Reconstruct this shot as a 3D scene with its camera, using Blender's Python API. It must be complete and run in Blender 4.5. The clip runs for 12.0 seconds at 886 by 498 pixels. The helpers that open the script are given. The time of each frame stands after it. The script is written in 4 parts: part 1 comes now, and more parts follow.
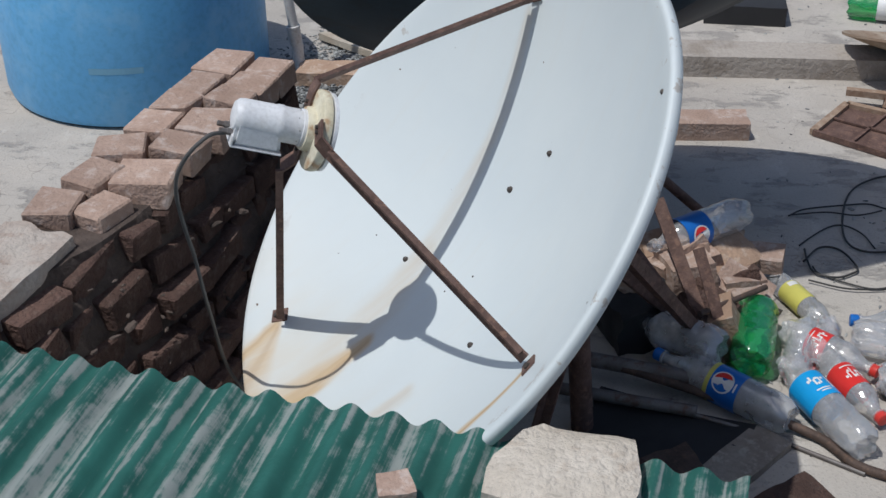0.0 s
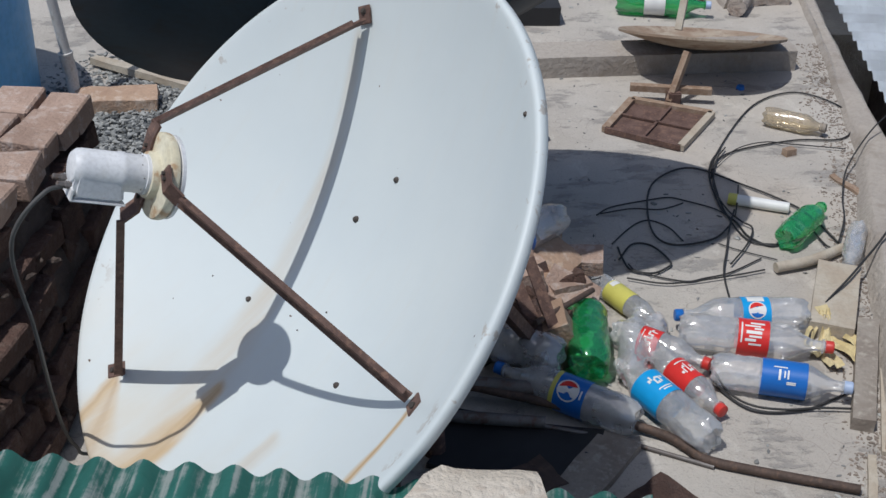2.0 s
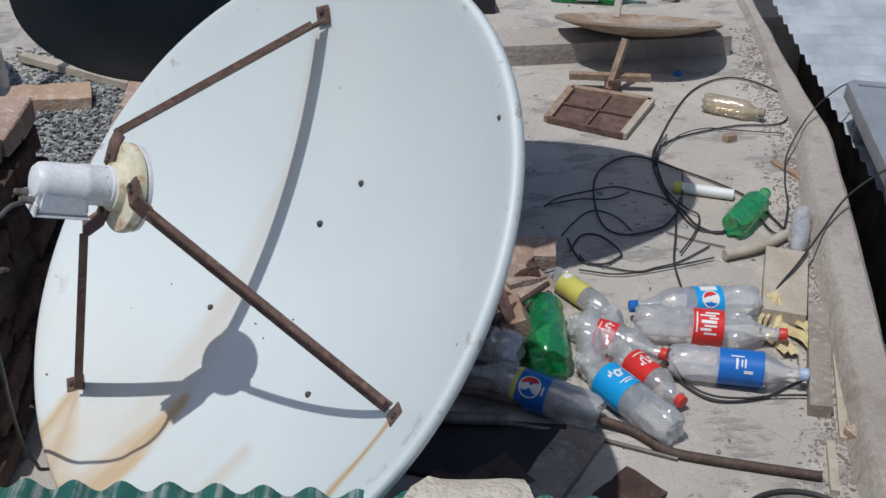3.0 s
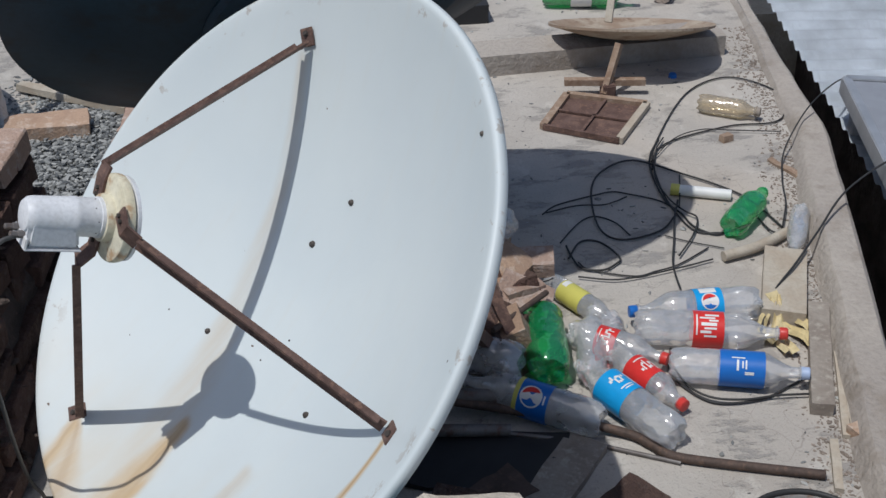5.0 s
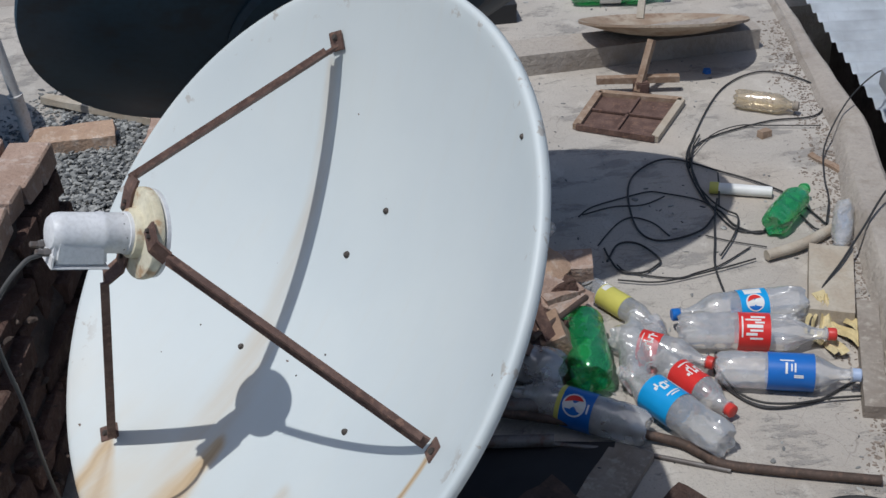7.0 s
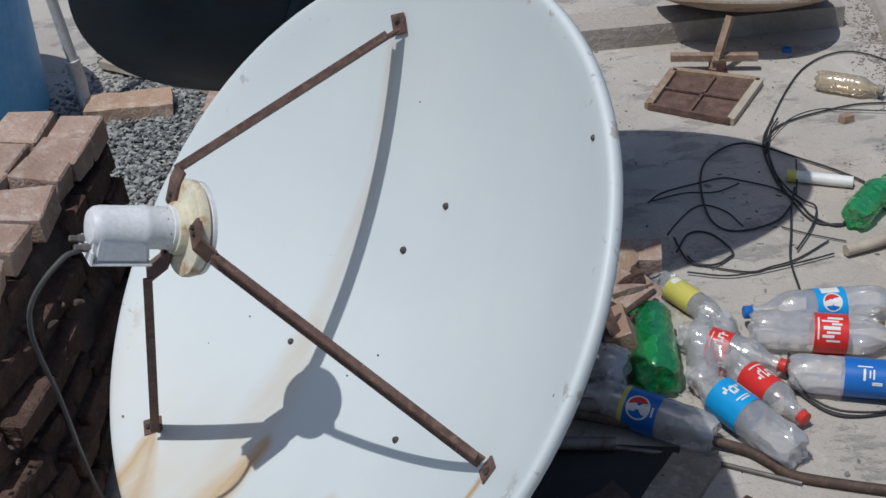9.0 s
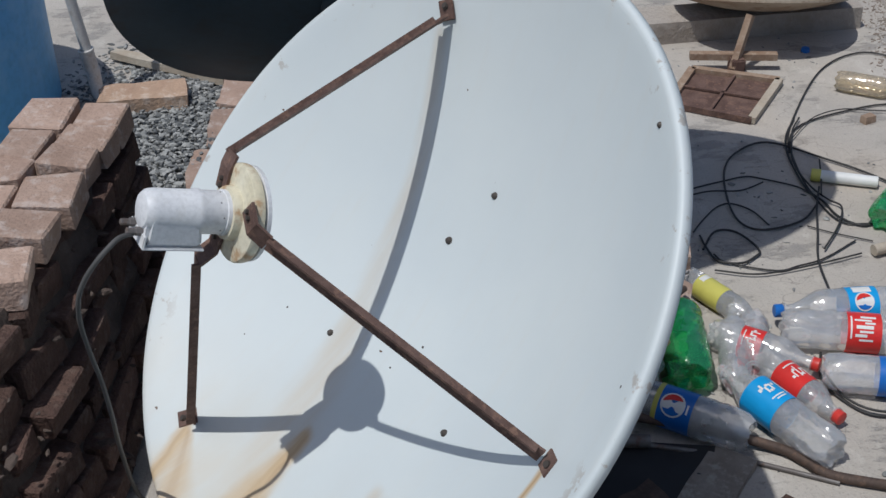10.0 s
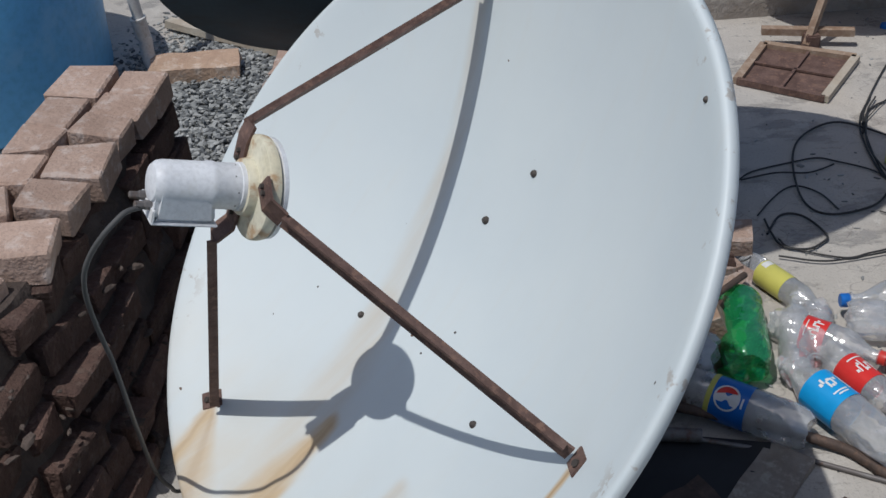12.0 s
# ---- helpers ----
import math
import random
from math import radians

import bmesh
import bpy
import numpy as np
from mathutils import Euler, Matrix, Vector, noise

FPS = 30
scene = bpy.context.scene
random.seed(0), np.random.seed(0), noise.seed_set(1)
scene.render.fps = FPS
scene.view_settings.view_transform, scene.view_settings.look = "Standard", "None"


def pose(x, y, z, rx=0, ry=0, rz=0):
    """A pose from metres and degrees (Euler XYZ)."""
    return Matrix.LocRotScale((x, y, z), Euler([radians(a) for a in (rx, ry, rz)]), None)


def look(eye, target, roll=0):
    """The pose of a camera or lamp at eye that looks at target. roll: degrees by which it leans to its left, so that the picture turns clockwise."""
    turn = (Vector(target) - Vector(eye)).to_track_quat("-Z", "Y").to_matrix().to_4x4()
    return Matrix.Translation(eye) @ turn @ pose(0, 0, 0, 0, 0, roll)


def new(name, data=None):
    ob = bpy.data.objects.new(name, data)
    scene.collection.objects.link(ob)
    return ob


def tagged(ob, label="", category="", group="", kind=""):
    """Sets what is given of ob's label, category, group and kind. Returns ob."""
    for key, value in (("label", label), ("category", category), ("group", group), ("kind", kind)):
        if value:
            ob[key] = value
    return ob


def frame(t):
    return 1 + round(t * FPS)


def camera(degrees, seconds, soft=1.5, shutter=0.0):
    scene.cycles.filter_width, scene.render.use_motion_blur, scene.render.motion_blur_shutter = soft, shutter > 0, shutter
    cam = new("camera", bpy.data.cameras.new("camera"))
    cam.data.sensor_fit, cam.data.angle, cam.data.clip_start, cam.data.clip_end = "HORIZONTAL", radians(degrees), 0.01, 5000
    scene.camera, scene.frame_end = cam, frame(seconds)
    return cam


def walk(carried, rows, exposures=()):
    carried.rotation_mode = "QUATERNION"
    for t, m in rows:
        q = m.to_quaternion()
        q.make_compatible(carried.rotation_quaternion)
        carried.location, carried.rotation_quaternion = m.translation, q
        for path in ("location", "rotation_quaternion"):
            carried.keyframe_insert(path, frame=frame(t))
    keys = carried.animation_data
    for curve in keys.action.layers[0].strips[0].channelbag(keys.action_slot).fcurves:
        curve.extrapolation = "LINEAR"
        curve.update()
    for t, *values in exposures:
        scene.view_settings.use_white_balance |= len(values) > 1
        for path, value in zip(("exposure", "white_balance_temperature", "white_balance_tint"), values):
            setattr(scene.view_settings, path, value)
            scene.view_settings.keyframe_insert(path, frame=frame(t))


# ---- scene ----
cam = camera(36.0, 12.0)
PATH = [
    (0, (0.2952, -0.4195, 1.8520), (0.1255, 1.2728, 0.7999), -0.63),
    (0.5, (0.2874, -0.4081, 1.8752), (0.1987, 1.3141, 0.8623), 2.01),
    (1, (0.2430, -0.3911, 1.8827), (0.2618, 1.3353, 0.8732), 2.49),
    (1.5, (0.1740, -0.3622, 1.8775), (0.2917, 1.3469, 0.8455), 1.89),
    (2, (0.0936, -0.3223, 1.8641), (0.3049, 1.3641, 0.8098), 1.39),
    (2.5, (0.0320, -0.2866, 1.8723), (0.3202, 1.3749, 0.7970), 1.47),
    (3, (0.0063, -0.2655, 1.8820), (0.3411, 1.3867, 0.8058), 2.22),
    (5, (0.0452, -0.2745, 1.9041), (0.3595, 1.3860, 0.8345), -0.46),
    (5.5, (0.0332, -0.2691, 1.8958), (0.3461, 1.3881, 0.8209), -1.15),
    (6, (0.0228, -0.2492, 1.8856), (0.3336, 1.4057, 0.8064), -1.67),
    (6.5, (0.0210, -0.2214, 1.8743), (0.3222, 1.4375, 0.7984), -2.03),
    (7, (0.0392, -0.1988, 1.8702), (0.3150, 1.4706, 0.8040), -2.51),
    (9, (0.0656, -0.0583, 1.8598), (0.2431, 1.5914, 0.7430), -2.66),
    (9.5, (0.0122, -0.0381, 1.8489), (0.2041, 1.6081, 0.7294), -1.94),
    (10, (-0.0424, -0.0222, 1.8216), (0.1682, 1.6266, 0.7094), -1.35),
    (10.5, (-0.0884, 0.0019, 1.7945), (0.1337, 1.6521, 0.6865), -0.87),
    (11, (-0.0877, 0.0220, 1.7820), (0.1085, 1.6719, 0.6687), -1.22),
    (11.5, (-0.0143, 0.0384, 1.7833), (0.1139, 1.6848, 0.6549), -2.23),
    (12, (0.0360, 0.0719, 1.7569), (0.1283, 1.7146, 0.6198), -2.55),
]
walk(cam, [(t, look(eye, target, roll)) for t, eye, target, roll in PATH], [(0.0, -0.22, 6010.0, 9.5), (5.0, -0.28, 6010.0, 9.5), (9.0, -0.33, 6010.0, 9.5), (12.0, -0.36, 6010.0, 9.5)])

# ---- daylight ----
SUN = Vector((-0.3076, -0.2019, 0.9298)).normalized()
world = bpy.data.worlds.new("sky")
scene.world = world
world.use_nodes = True
wn = world.node_tree.nodes
sky = wn.new("ShaderNodeTexSky")
sky.sky_type = 'NISHITA'
sky.sun_disc = False
sky.sun_elevation = math.asin(SUN.z)
sky.sun_rotation = math.atan2(SUN.x, SUN.y)
sky.dust_density = 2.0
wn["Background"].inputs["Strength"].default_value = 0.089
world.node_tree.links.new(sky.outputs["Color"], wn["Background"].inputs["Color"])
sun_data = bpy.data.lights.new("sun", "SUN")
sun_data.energy = 3.32
sun_data.angle = radians(0.55)
sun_data.color = (1.0, 0.955, 0.88)
sun_lamp = new("sun", sun_data)
sun_lamp.matrix_world = look(SUN * 20, (0, 0, 0))


# ---- materials ----
class Nodes:
    """Short hand for building a node material."""

    def __init__(self, name):
        self.mat = bpy.data.materials.new(name)
        self.mat.use_nodes = True
        self.t = self.mat.node_tree
        self.bsdf = self.t.nodes["Principled BSDF"]
        self.out = self.t.nodes["Material Output"]

    def put(self, sock, value):
        if hasattr(value, "is_linked"):
            self.t.links.new(value, sock)
        elif type(value) in (tuple, list) and len(value) == 3 and sock.type == 'RGBA':
            sock.default_value = (*value, 1)
        else:
            sock.default_value = value

    def node(self, kind, out=0, props=(), **ins):
        n = self.t.nodes.new(kind)
        for k, v in props:
            if k == "operation":
                n.operation = v
            elif k == "feature":
                n.feature = v
        for k, v in ins.items():
            key = k.replace("_", " ").strip()
            self.put(n.inputs[int(key)] if key.isdigit() else n.inputs[key], v)
        return n.outputs[out]

    def math(self, op, a, b=0.0, c=0.0):
        n = self.t.nodes.new("ShaderNodeMath")
        n.operation = op
        self.put(n.inputs[0], a), self.put(n.inputs[1], b), self.put(n.inputs[2], c)
        return n.outputs[0]

    def coord(self, which="Object"):
        return self.node("ShaderNodeTexCoord", which)

    def noise(self, vec, scale, detail=4.0, rough=0.55, out="Factor"):
        n = self.t.nodes.new("ShaderNodeTexNoise")
        self.put(n.inputs["Vector"], vec)
        n.inputs["Scale"].default_value, n.inputs["Detail"].default_value, n.inputs["Roughness"].default_value = scale, detail, rough
        return n.outputs[0] if out == "Factor" else n.outputs[1]

    def ramp(self, fac, lo, hi):
        n = self.t.nodes.new("ShaderNodeMapRange")
        n.interpolation_type = 'SMOOTHSTEP'
        self.put(n.inputs[0], fac)
        n.inputs[1].default_value, n.inputs[2].default_value = lo, hi
        return n.outputs[0]

    def mix(self, fac, a, b):
        n = self.t.nodes.new("ShaderNodeMix")
        n.data_type = 'RGBA'
        self.put(n.inputs[0], fac), self.put(n.inputs[6], a), self.put(n.inputs[7], b)
        return n.outputs[2]

    def scale(self, vec, x, y, z):
        return self.node("ShaderNodeMapping", Vector=vec, Scale=(x, y, z))

    def bump(self, height, dist, strength=1.0):
        n = self.t.nodes.new("ShaderNodeBump")
        n.inputs["Strength"].default_value, n.inputs["Distance"].default_value = strength, dist
        self.put(n.inputs["Height"], height)
        self.put(self.bsdf.inputs["Normal"], n.outputs[0])

    def set(self, color=None, rough=None, metal=None, spec=None):
        for key, value in (("Base Color", color), ("Roughness", rough), ("Metallic", metal), ("Specular IOR Level", spec)):
            if value is not None:
                self.put(self.bsdf.inputs[key], value)
        return self.mat


def varied(name, a, b, scale, rough=0.8, metal=0.0, fine=None, bump=0.0, dirt=None, per_object=0.0, spec=0.3):
    """Two tones by a broad noise, a fine grain, blotches of dirt, and bump."""
    n = Nodes(name)
    c = n.coord()
    if per_object:
        rnd = n.node("ShaderNodeObjectInfo", "Random")
        off = n.node("ShaderNodeCombineXYZ", 0, (), X=n.math('MULTIPLY', rnd, 31.0), Y=n.math('MULTIPLY', rnd, 17.0))
        c = n.node("ShaderNodeVectorMath", 0, (("operation", 'ADD'),), _0=c, _1=off)
    col = n.mix(n.ramp(n.noise(c, scale), 0.3, 0.7), a, b)
    grain = n.noise(c, fine or scale * 9, 3)
    col = n.mix(n.math('MULTIPLY', n.ramp(grain, 0.35, 0.8), 0.35), col, tuple(v * 0.55 for v in a))
    if dirt:
        col = n.mix(n.math('MULTIPLY', n.ramp(n.noise(c, scale * 2.3, 5, 0.65), 0.5, 0.68), 0.8), col, dirt)
    if per_object:
        hsv = n.node("ShaderNodeHueSaturation", 0, (), Color=col, Value=n.math('MULTIPLY_ADD', rnd, per_object, 1.0 - per_object / 2))
        col = hsv
    if bump:
        n.bump(n.math('ADD', n.noise(c, fine or scale * 9, 4), n.noise(c, scale * 2, 3)), bump)
    return n.set(col, rough, metal, spec)


def concrete():
    n = Nodes("roof_screed")
    c = n.coord()
    base = n.mix(n.ramp(n.noise(c, 2.2, 5, 0.6), 0.3, 0.7), (0.40, 0.365, 0.325), (0.49, 0.455, 0.41))
    # worn plaster patches and streaks in a cooler grey
    patch = n.ramp(n.noise(n.scale(c, 1.0, 2.2, 1.0), 4.0, 6, 0.7), 0.53, 0.62)
    base = n.mix(n.math('MULTIPLY', patch, 0.7), base, (0.26, 0.245, 0.23))
    pale = n.ramp(n.noise(n.scale(c, 1.6, 0.9, 1.0), 7.0, 6, 0.7), 0.56, 0.66)
    base = n.mix(n.math('MULTIPLY', pale, 0.5), base, (0.56, 0.53, 0.48))
    grain = n.noise(c, 160, 3)
    base = n.mix(n.math('MULTIPLY', n.ramp(grain, 0.55, 0.75), 0.45), base, (0.2, 0.18, 0.16))
    sand = n.ramp(n.noise(c, 1.1, 3), 0.52, 0.7)
    base = n.mix(n.math('MULTIPLY', sand, 0.4), base, (0.46, 0.38, 0.30))
    crack = n.node("ShaderNodeTexVoronoi", "Distance", (("feature", 'DISTANCE_TO_EDGE'),), Vector=n.node("ShaderNodeVectorMath", 0, (("operation", 'ADD'),), _0=c, _1=n.noise(c, 3, 3, 0.6, "Color")), Scale=1.7)
    line = n.math('SUBTRACT', 1.0, n.ramp(crack, 0.0, 0.006))
    base = n.mix(n.math('MULTIPLY', line, 0.35), base, (0.14, 0.12, 0.11))
    n.bump(n.math('ADD', n.math('MULTIPLY', grain, 0.4), n.math('ADD', n.noise(c, 25, 4), n.math('MULTIPLY', patch, -0.5))), 0.006)
    return n.set(base, 0.92, 0, 0.2)


def dish_paint():
    """White enamel in the dish's own frame: x and y across it, rust runs down along -y."""
    n = Nodes("white_dish_enamel")
    c = n.coord()
    xyz = n.node("ShaderNodeSeparateXYZ", 0, (), Vector=c).node
    x, y = xyz.outputs[0], xyz.outputs[1]
    wob = n.math('MULTIPLY', n.math('SUBTRACT', n.noise(n.scale(c, 1, 0.35, 1), 7.0, 4), 0.5), 0.07)
    xw = n.math('ADD', x, wob)
    base = n.mix(n.ramp(n.noise(c, 3.0, 4), 0.3, 0.7), (0.575, 0.625, 0.635), (0.61, 0.655, 0.655))
    base = n.mix(n.math('MULTIPLY', n.ramp(n.noise(n.scale(c, 5, 0.7, 1), 9, 4, 0.6), 0.5, 0.8), 0.25), base, (0.60, 0.60, 0.56))

    def run(x0, y0, w0, spread, length, lean=0.0):
        down = n.math('SUBTRACT', y0, y)
        width = n.math('MULTIPLY_ADD', n.math('MAXIMUM', down, 0.0), spread, w0)
        off = n.math('ABSOLUTE', n.math('SUBTRACT', xw, n.math('MULTIPLY_ADD', down, lean, x0)))
        side = n.math('SUBTRACT', 1.0, n.ramp(n.math('DIVIDE', off, width), 0.15, 1.0))
        ends = n.math('MULTIPLY', n.ramp(down, -0.012, 0.012), n.math('SUBTRACT', 1.0, n.ramp(down, length * 0.35, length)))
        return n.math('MULTIPLY', side, ends)

    tan, dark = (0.52, 0.385, 0.225), (0.33, 0.20, 0.11)
    streak = n.ramp(n.noise(n.scale(c, 22, 2, 1), 2.0, 4), 0.3, 0.65)
    for x0, y0, w0, spread, length, lean, amount in (
            (0.226, -0.425, 0.014, 0.16, 0.30, -0.40, 1.0), (0.222, -0.425, 0.020, 0.70, 0.34, -1.05, 0.8), (0.056, -0.296, 0.013, 0.24, 0.50, -0.16, 1.0), (0.050, -0.300, 0.018, 0.14, 0.34, -0.25, 0.9),
            (-0.426, -0.040, 0.014, 0.05, 0.50, 0.0, 1.0), (0.247, 0.36, 0.022, 0.06, 1.10, -0.22, 0.30), (0.14, -0.10, 0.05, 0.10, 0.5, -0.25, 0.2), (-0.17, -0.265, 0.030, 0.06, 0.22, 0.0, 0.45), (0.02, -0.42, 0.05, 0.35, 0.3, 0.0, 0.4)):
        m = n.math('MULTIPLY', run(x0, y0, w0, spread, length, lean), n.math('MULTIPLY_ADD', streak, 0.5, 0.5))
        base = n.mix(n.math('MULTIPLY', m, amount), base, tan)
        core = run(x0, y0, w0 * 0.3, spread * 0.25, length * 0.6, lean)
        base = n.mix(n.math('MULTIPLY', core, amount * amount * 0.5), base, dark)
    low = n.math('MULTIPLY', n.ramp(n.math('MULTIPLY', y, -1.0), 0.22, 0.56), n.ramp(n.noise(n.scale(c, 1.6, 0.6, 1), 5, 4), 0.35, 0.75))
    base = n.mix(n.math('MULTIPLY', low, 0.55), base, (0.60, 0.50, 0.36))
    chip = n.ramp(n.noise(c, 42, 2, 0.5), 0.775, 0.79)
    base = n.mix(chip, base, (0.12, 0.075, 0.05))
    reach = n.math('POWER', n.math('ADD', n.math('MULTIPLY', x, x), n.math('MULTIPLY', y, y)), 0.5)
    edge = n.math('MULTIPLY', n.ramp(reach, 0.49, 0.545), n.ramp(n.noise(c, 24, 5, 0.65), 0.60, 0.66))
    base = n.mix(n.math('MULTIPLY', edge, 0.7), base, (0.36, 0.31, 0.26))
    n.bump(n.noise(c, 6, 3), 0.004, 0.5)
    return n.set(base, n.math('MULTIPLY_ADD', n.noise(c, 14, 3), 0.2, 0.38), 0, 0.4)


def sheet_paint(name, paint, under, amount, rough=0.45, along=(3, 30, 3)):
    n = Nodes(name)
    c = n.coord()
    worn = n.ramp(n.math('ADD', n.math('MULTIPLY', n.noise(n.scale(c, *along), 1.5, 6, 0.6), 0.75), n.math('MULTIPLY', n.noise(c, 26, 5, 0.7), 0.25)), amount, amount + 0.09)
    col = n.mix(n.ramp(n.noise(c, 6, 4), 0.3, 0.7), paint, tuple(v * 0.72 for v in paint))
    col = n.mix(n.math('MULTIPLY', worn, 0.85), col, under)
    n.bump(n.noise(c, 60, 4), 0.002)
    return n.set(col, rough, 0, 0.45)


def clear_plastic(name, tint, gloss=0.06, haze=0.0, haze_color=(0.75, 0.77, 0.78)):
    """Thin PET: lets light through with a tint, mirrors at its glancing parts, a little milky."""
    n = Nodes(name)
    clear = n.node("ShaderNodeBsdfTransparent", 0, (), Color=tint)
    dents = n.node("ShaderNodeBump", 0, (), Strength=0.55, Distance=0.006, Height=n.noise(n.coord(), 38, 2))
    shine = n.node("ShaderNodeBsdfGlossy", 0, (), Color=(1, 1, 1), Roughness=gloss, Normal=dents)
    fres = n.node("ShaderNodeFresnel", 0, (), IOR=1.55)
    fac = n.math('MULTIPLY_ADD', fres, 0.75, 0.08)
    milk = n.node("ShaderNodeBsdfDiffuse", 0, (), Color=haze_color)
    hz = n.math('MULTIPLY', n.math('MULTIPLY_ADD', n.ramp(n.noise(n.coord(), 30, 4), 0.3, 0.75), 0.4, 0.8), haze)
    body = n.node("ShaderNodeMixShader", 0, (), _0=hz, _1=clear, _2=milk)
    n.t.links.new(n.node("ShaderNodeMixShader", 0, (), _0=fac, _1=body, _2=shine), n.out.inputs["Surface"])
    return n.mat


def plain(name, color, rough=0.5, metal=0.0, spec=0.4):
    n = Nodes(name)
    c = n.coord()
    col = n.mix(n.ramp(n.noise(c, 12, 4), 0.3, 0.75), color, tuple(v * 0.8 for v in color))
    return n.set(col, n.math('MULTIPLY_ADD', n.noise(c, 40, 3), 0.15, rough - 0.07), metal, spec)


M_FLOOR = concrete()
M_KERB = varied("kerb_cement", (0.43, 0.385, 0.335), (0.35, 0.31, 0.275), 3.0, 0.92, fine=70, bump=0.006, dirt=(0.27, 0.23, 0.19))
M_GROUND = varied("street_dust", (0.30, 0.26, 0.21), (0.22, 0.20, 0.17), 0.4, 0.95)
# darker copy of dusty_brick: the wall face's shade is put into its colour
M_BRICK_SHADE = varied("shade_toned_brick", (0.135, 0.082, 0.066), (0.085, 0.052, 0.043), 14.0, 0.93, fine=110, bump=0.010, dirt=(0.155, 0.110, 0.090), per_object=0.6)
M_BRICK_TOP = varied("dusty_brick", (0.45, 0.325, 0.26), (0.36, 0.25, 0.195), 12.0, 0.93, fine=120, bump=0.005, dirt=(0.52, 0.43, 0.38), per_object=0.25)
M_RUBBLE = varied("peach_brick", (0.44, 0.305, 0.215), (0.36, 0.24, 0.17), 12.0, 0.93, fine=120, bump=0.004, dirt=(0.55, 0.45, 0.37), per_object=0.3)
# mortar colour lowered so that the wall's inner face looks shaded
M_MORTAR = varied("shade_toned_mortar", (0.13, 0.10, 0.085), (0.06, 0.046, 0.040), 9.0, 0.95, fine=60, bump=0.01)
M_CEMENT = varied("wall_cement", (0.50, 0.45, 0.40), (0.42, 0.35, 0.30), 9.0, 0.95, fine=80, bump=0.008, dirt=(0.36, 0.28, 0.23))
M_DISH = dish_paint()
M_DISH_BACK = varied("dish_back_zinc", (0.33, 0.34, 0.35), (0.26, 0.27, 0.28), 5, 0.55, 0.2)
M_RUST = varied("rusted_steel", (0.115, 0.070, 0.058), (0.18, 0.115, 0.095), 30, 0.75, 0.2, fine=220, bump=0.0015, dirt=(0.25, 0.15, 0.11))
M_RUST_PALE = varied("dusty_rusted_steel", (0.37, 0.275, 0.20), (0.26, 0.17, 0.115), 22, 0.82, 0.1, fine=160, bump=0.001, dirt=(0.42, 0.33, 0.26))
M_RUST_DARK = varied("dark_rusted_pipe", (0.085, 0.062, 0.052), (0.12, 0.085, 0.07), 24, 0.7, 0.3, fine=160, bump=0.001, dirt=(0.17, 0.11, 0.08))
M_STEEL = varied("dull_grey_steel", (0.24, 0.23, 0.225), (0.17, 0.15, 0.14), 18, 0.6, 0.5, dirt=(0.15, 0.09, 0.06))
M_CREAM = varied("cream_plastic", (0.66, 0.60, 0.43), (0.72, 0.68, 0.54), 14, 0.5, bump=0.0005, dirt=(0.42, 0.24, 0.11))
M_LNB = varied("pale_grey_plastic", (0.70, 0.71, 0.73), (0.74, 0.75, 0.76), 16, 0.42, dirt=(0.62, 0.62, 0.61))
M_BOLT = plain("dark_bolt", (0.10, 0.085, 0.075), 0.6, 0.5)
M_CABLE = plain("black_cable", (0.035, 0.034, 0.034), 0.55)
M_CABLE_GREY = plain("dusty_cable", (0.085, 0.082, 0.08), 0.65)
M_DRUM = varied("blue_drum_plastic", (0.13, 0.40, 0.70), (0.15, 0.43, 0.73), 4, 0.45, fine=50, dirt=(0.20, 0.46, 0.72))
M_BLACK = varied("dark_dish_paint", (0.012, 0.032, 0.052), (0.018, 0.044, 0.068), 3, 0.55, fine=60, dirt=(0.015, 0.022, 0.030), spec=0.25)
M_PVC = varied("white_pvc", (0.66, 0.65, 0.63), (0.58, 0.56, 0.53), 18, 0.5, dirt=(0.46, 0.42, 0.37))
M_GREEN_SHEET = sheet_paint("green_fibre_sheet", (0.06, 0.25, 0.21), (0.52, 0.55, 0.53), 0.485, 0.55, (30, 1.0, 3))
M_TIN = sheet_paint("pale_tin_sheet", (0.78, 0.83, 0.88), (0.66, 0.70, 0.74), 0.55, 0.5)
M_STONE = varied("pale_limestone", (0.62, 0.56, 0.48), (0.54, 0.48, 0.40), 12, 0.9, fine=90, bump=0.008, dirt=(0.44, 0.37, 0.30))
M_WOOD = varied("weathered_wood", (0.34, 0.30, 0.255), (0.25, 0.21, 0.175), 16, 0.85, fine=120, bump=0.002, dirt=(0.42, 0.38, 0.32))
M_WOOD_PALE = varied("pale_dry_wood", (0.50, 0.45, 0.37), (0.42, 0.35, 0.27), 16, 0.85, fine=120, bump=0.002)
M_GRAVEL = None
M_PET = clear_plastic("clear_pet", (0.996, 0.997, 0.998), 0.10, 0.25, (0.95, 0.96, 0.97))
M_PET_MILKY = clear_plastic("dusty_pet", (0.98, 0.983, 0.987), 0.08, 0.36, (0.85, 0.86, 0.87))
M_PET_TAN = clear_plastic("yellowed_pet", (0.93, 0.86, 0.70), 0.1, 0.35, (0.66, 0.56, 0.42))
M_PET_GREEN = clear_plastic("green_pet", (0.26, 0.78, 0.38), 0.06, 0.26, (0.04, 0.52, 0.18))
M_BLUE = plain("blue_label", (0.02, 0.15, 0.52), 0.35)
M_CYAN = plain("cyan_label", (0.02, 0.34, 0.74), 0.35)
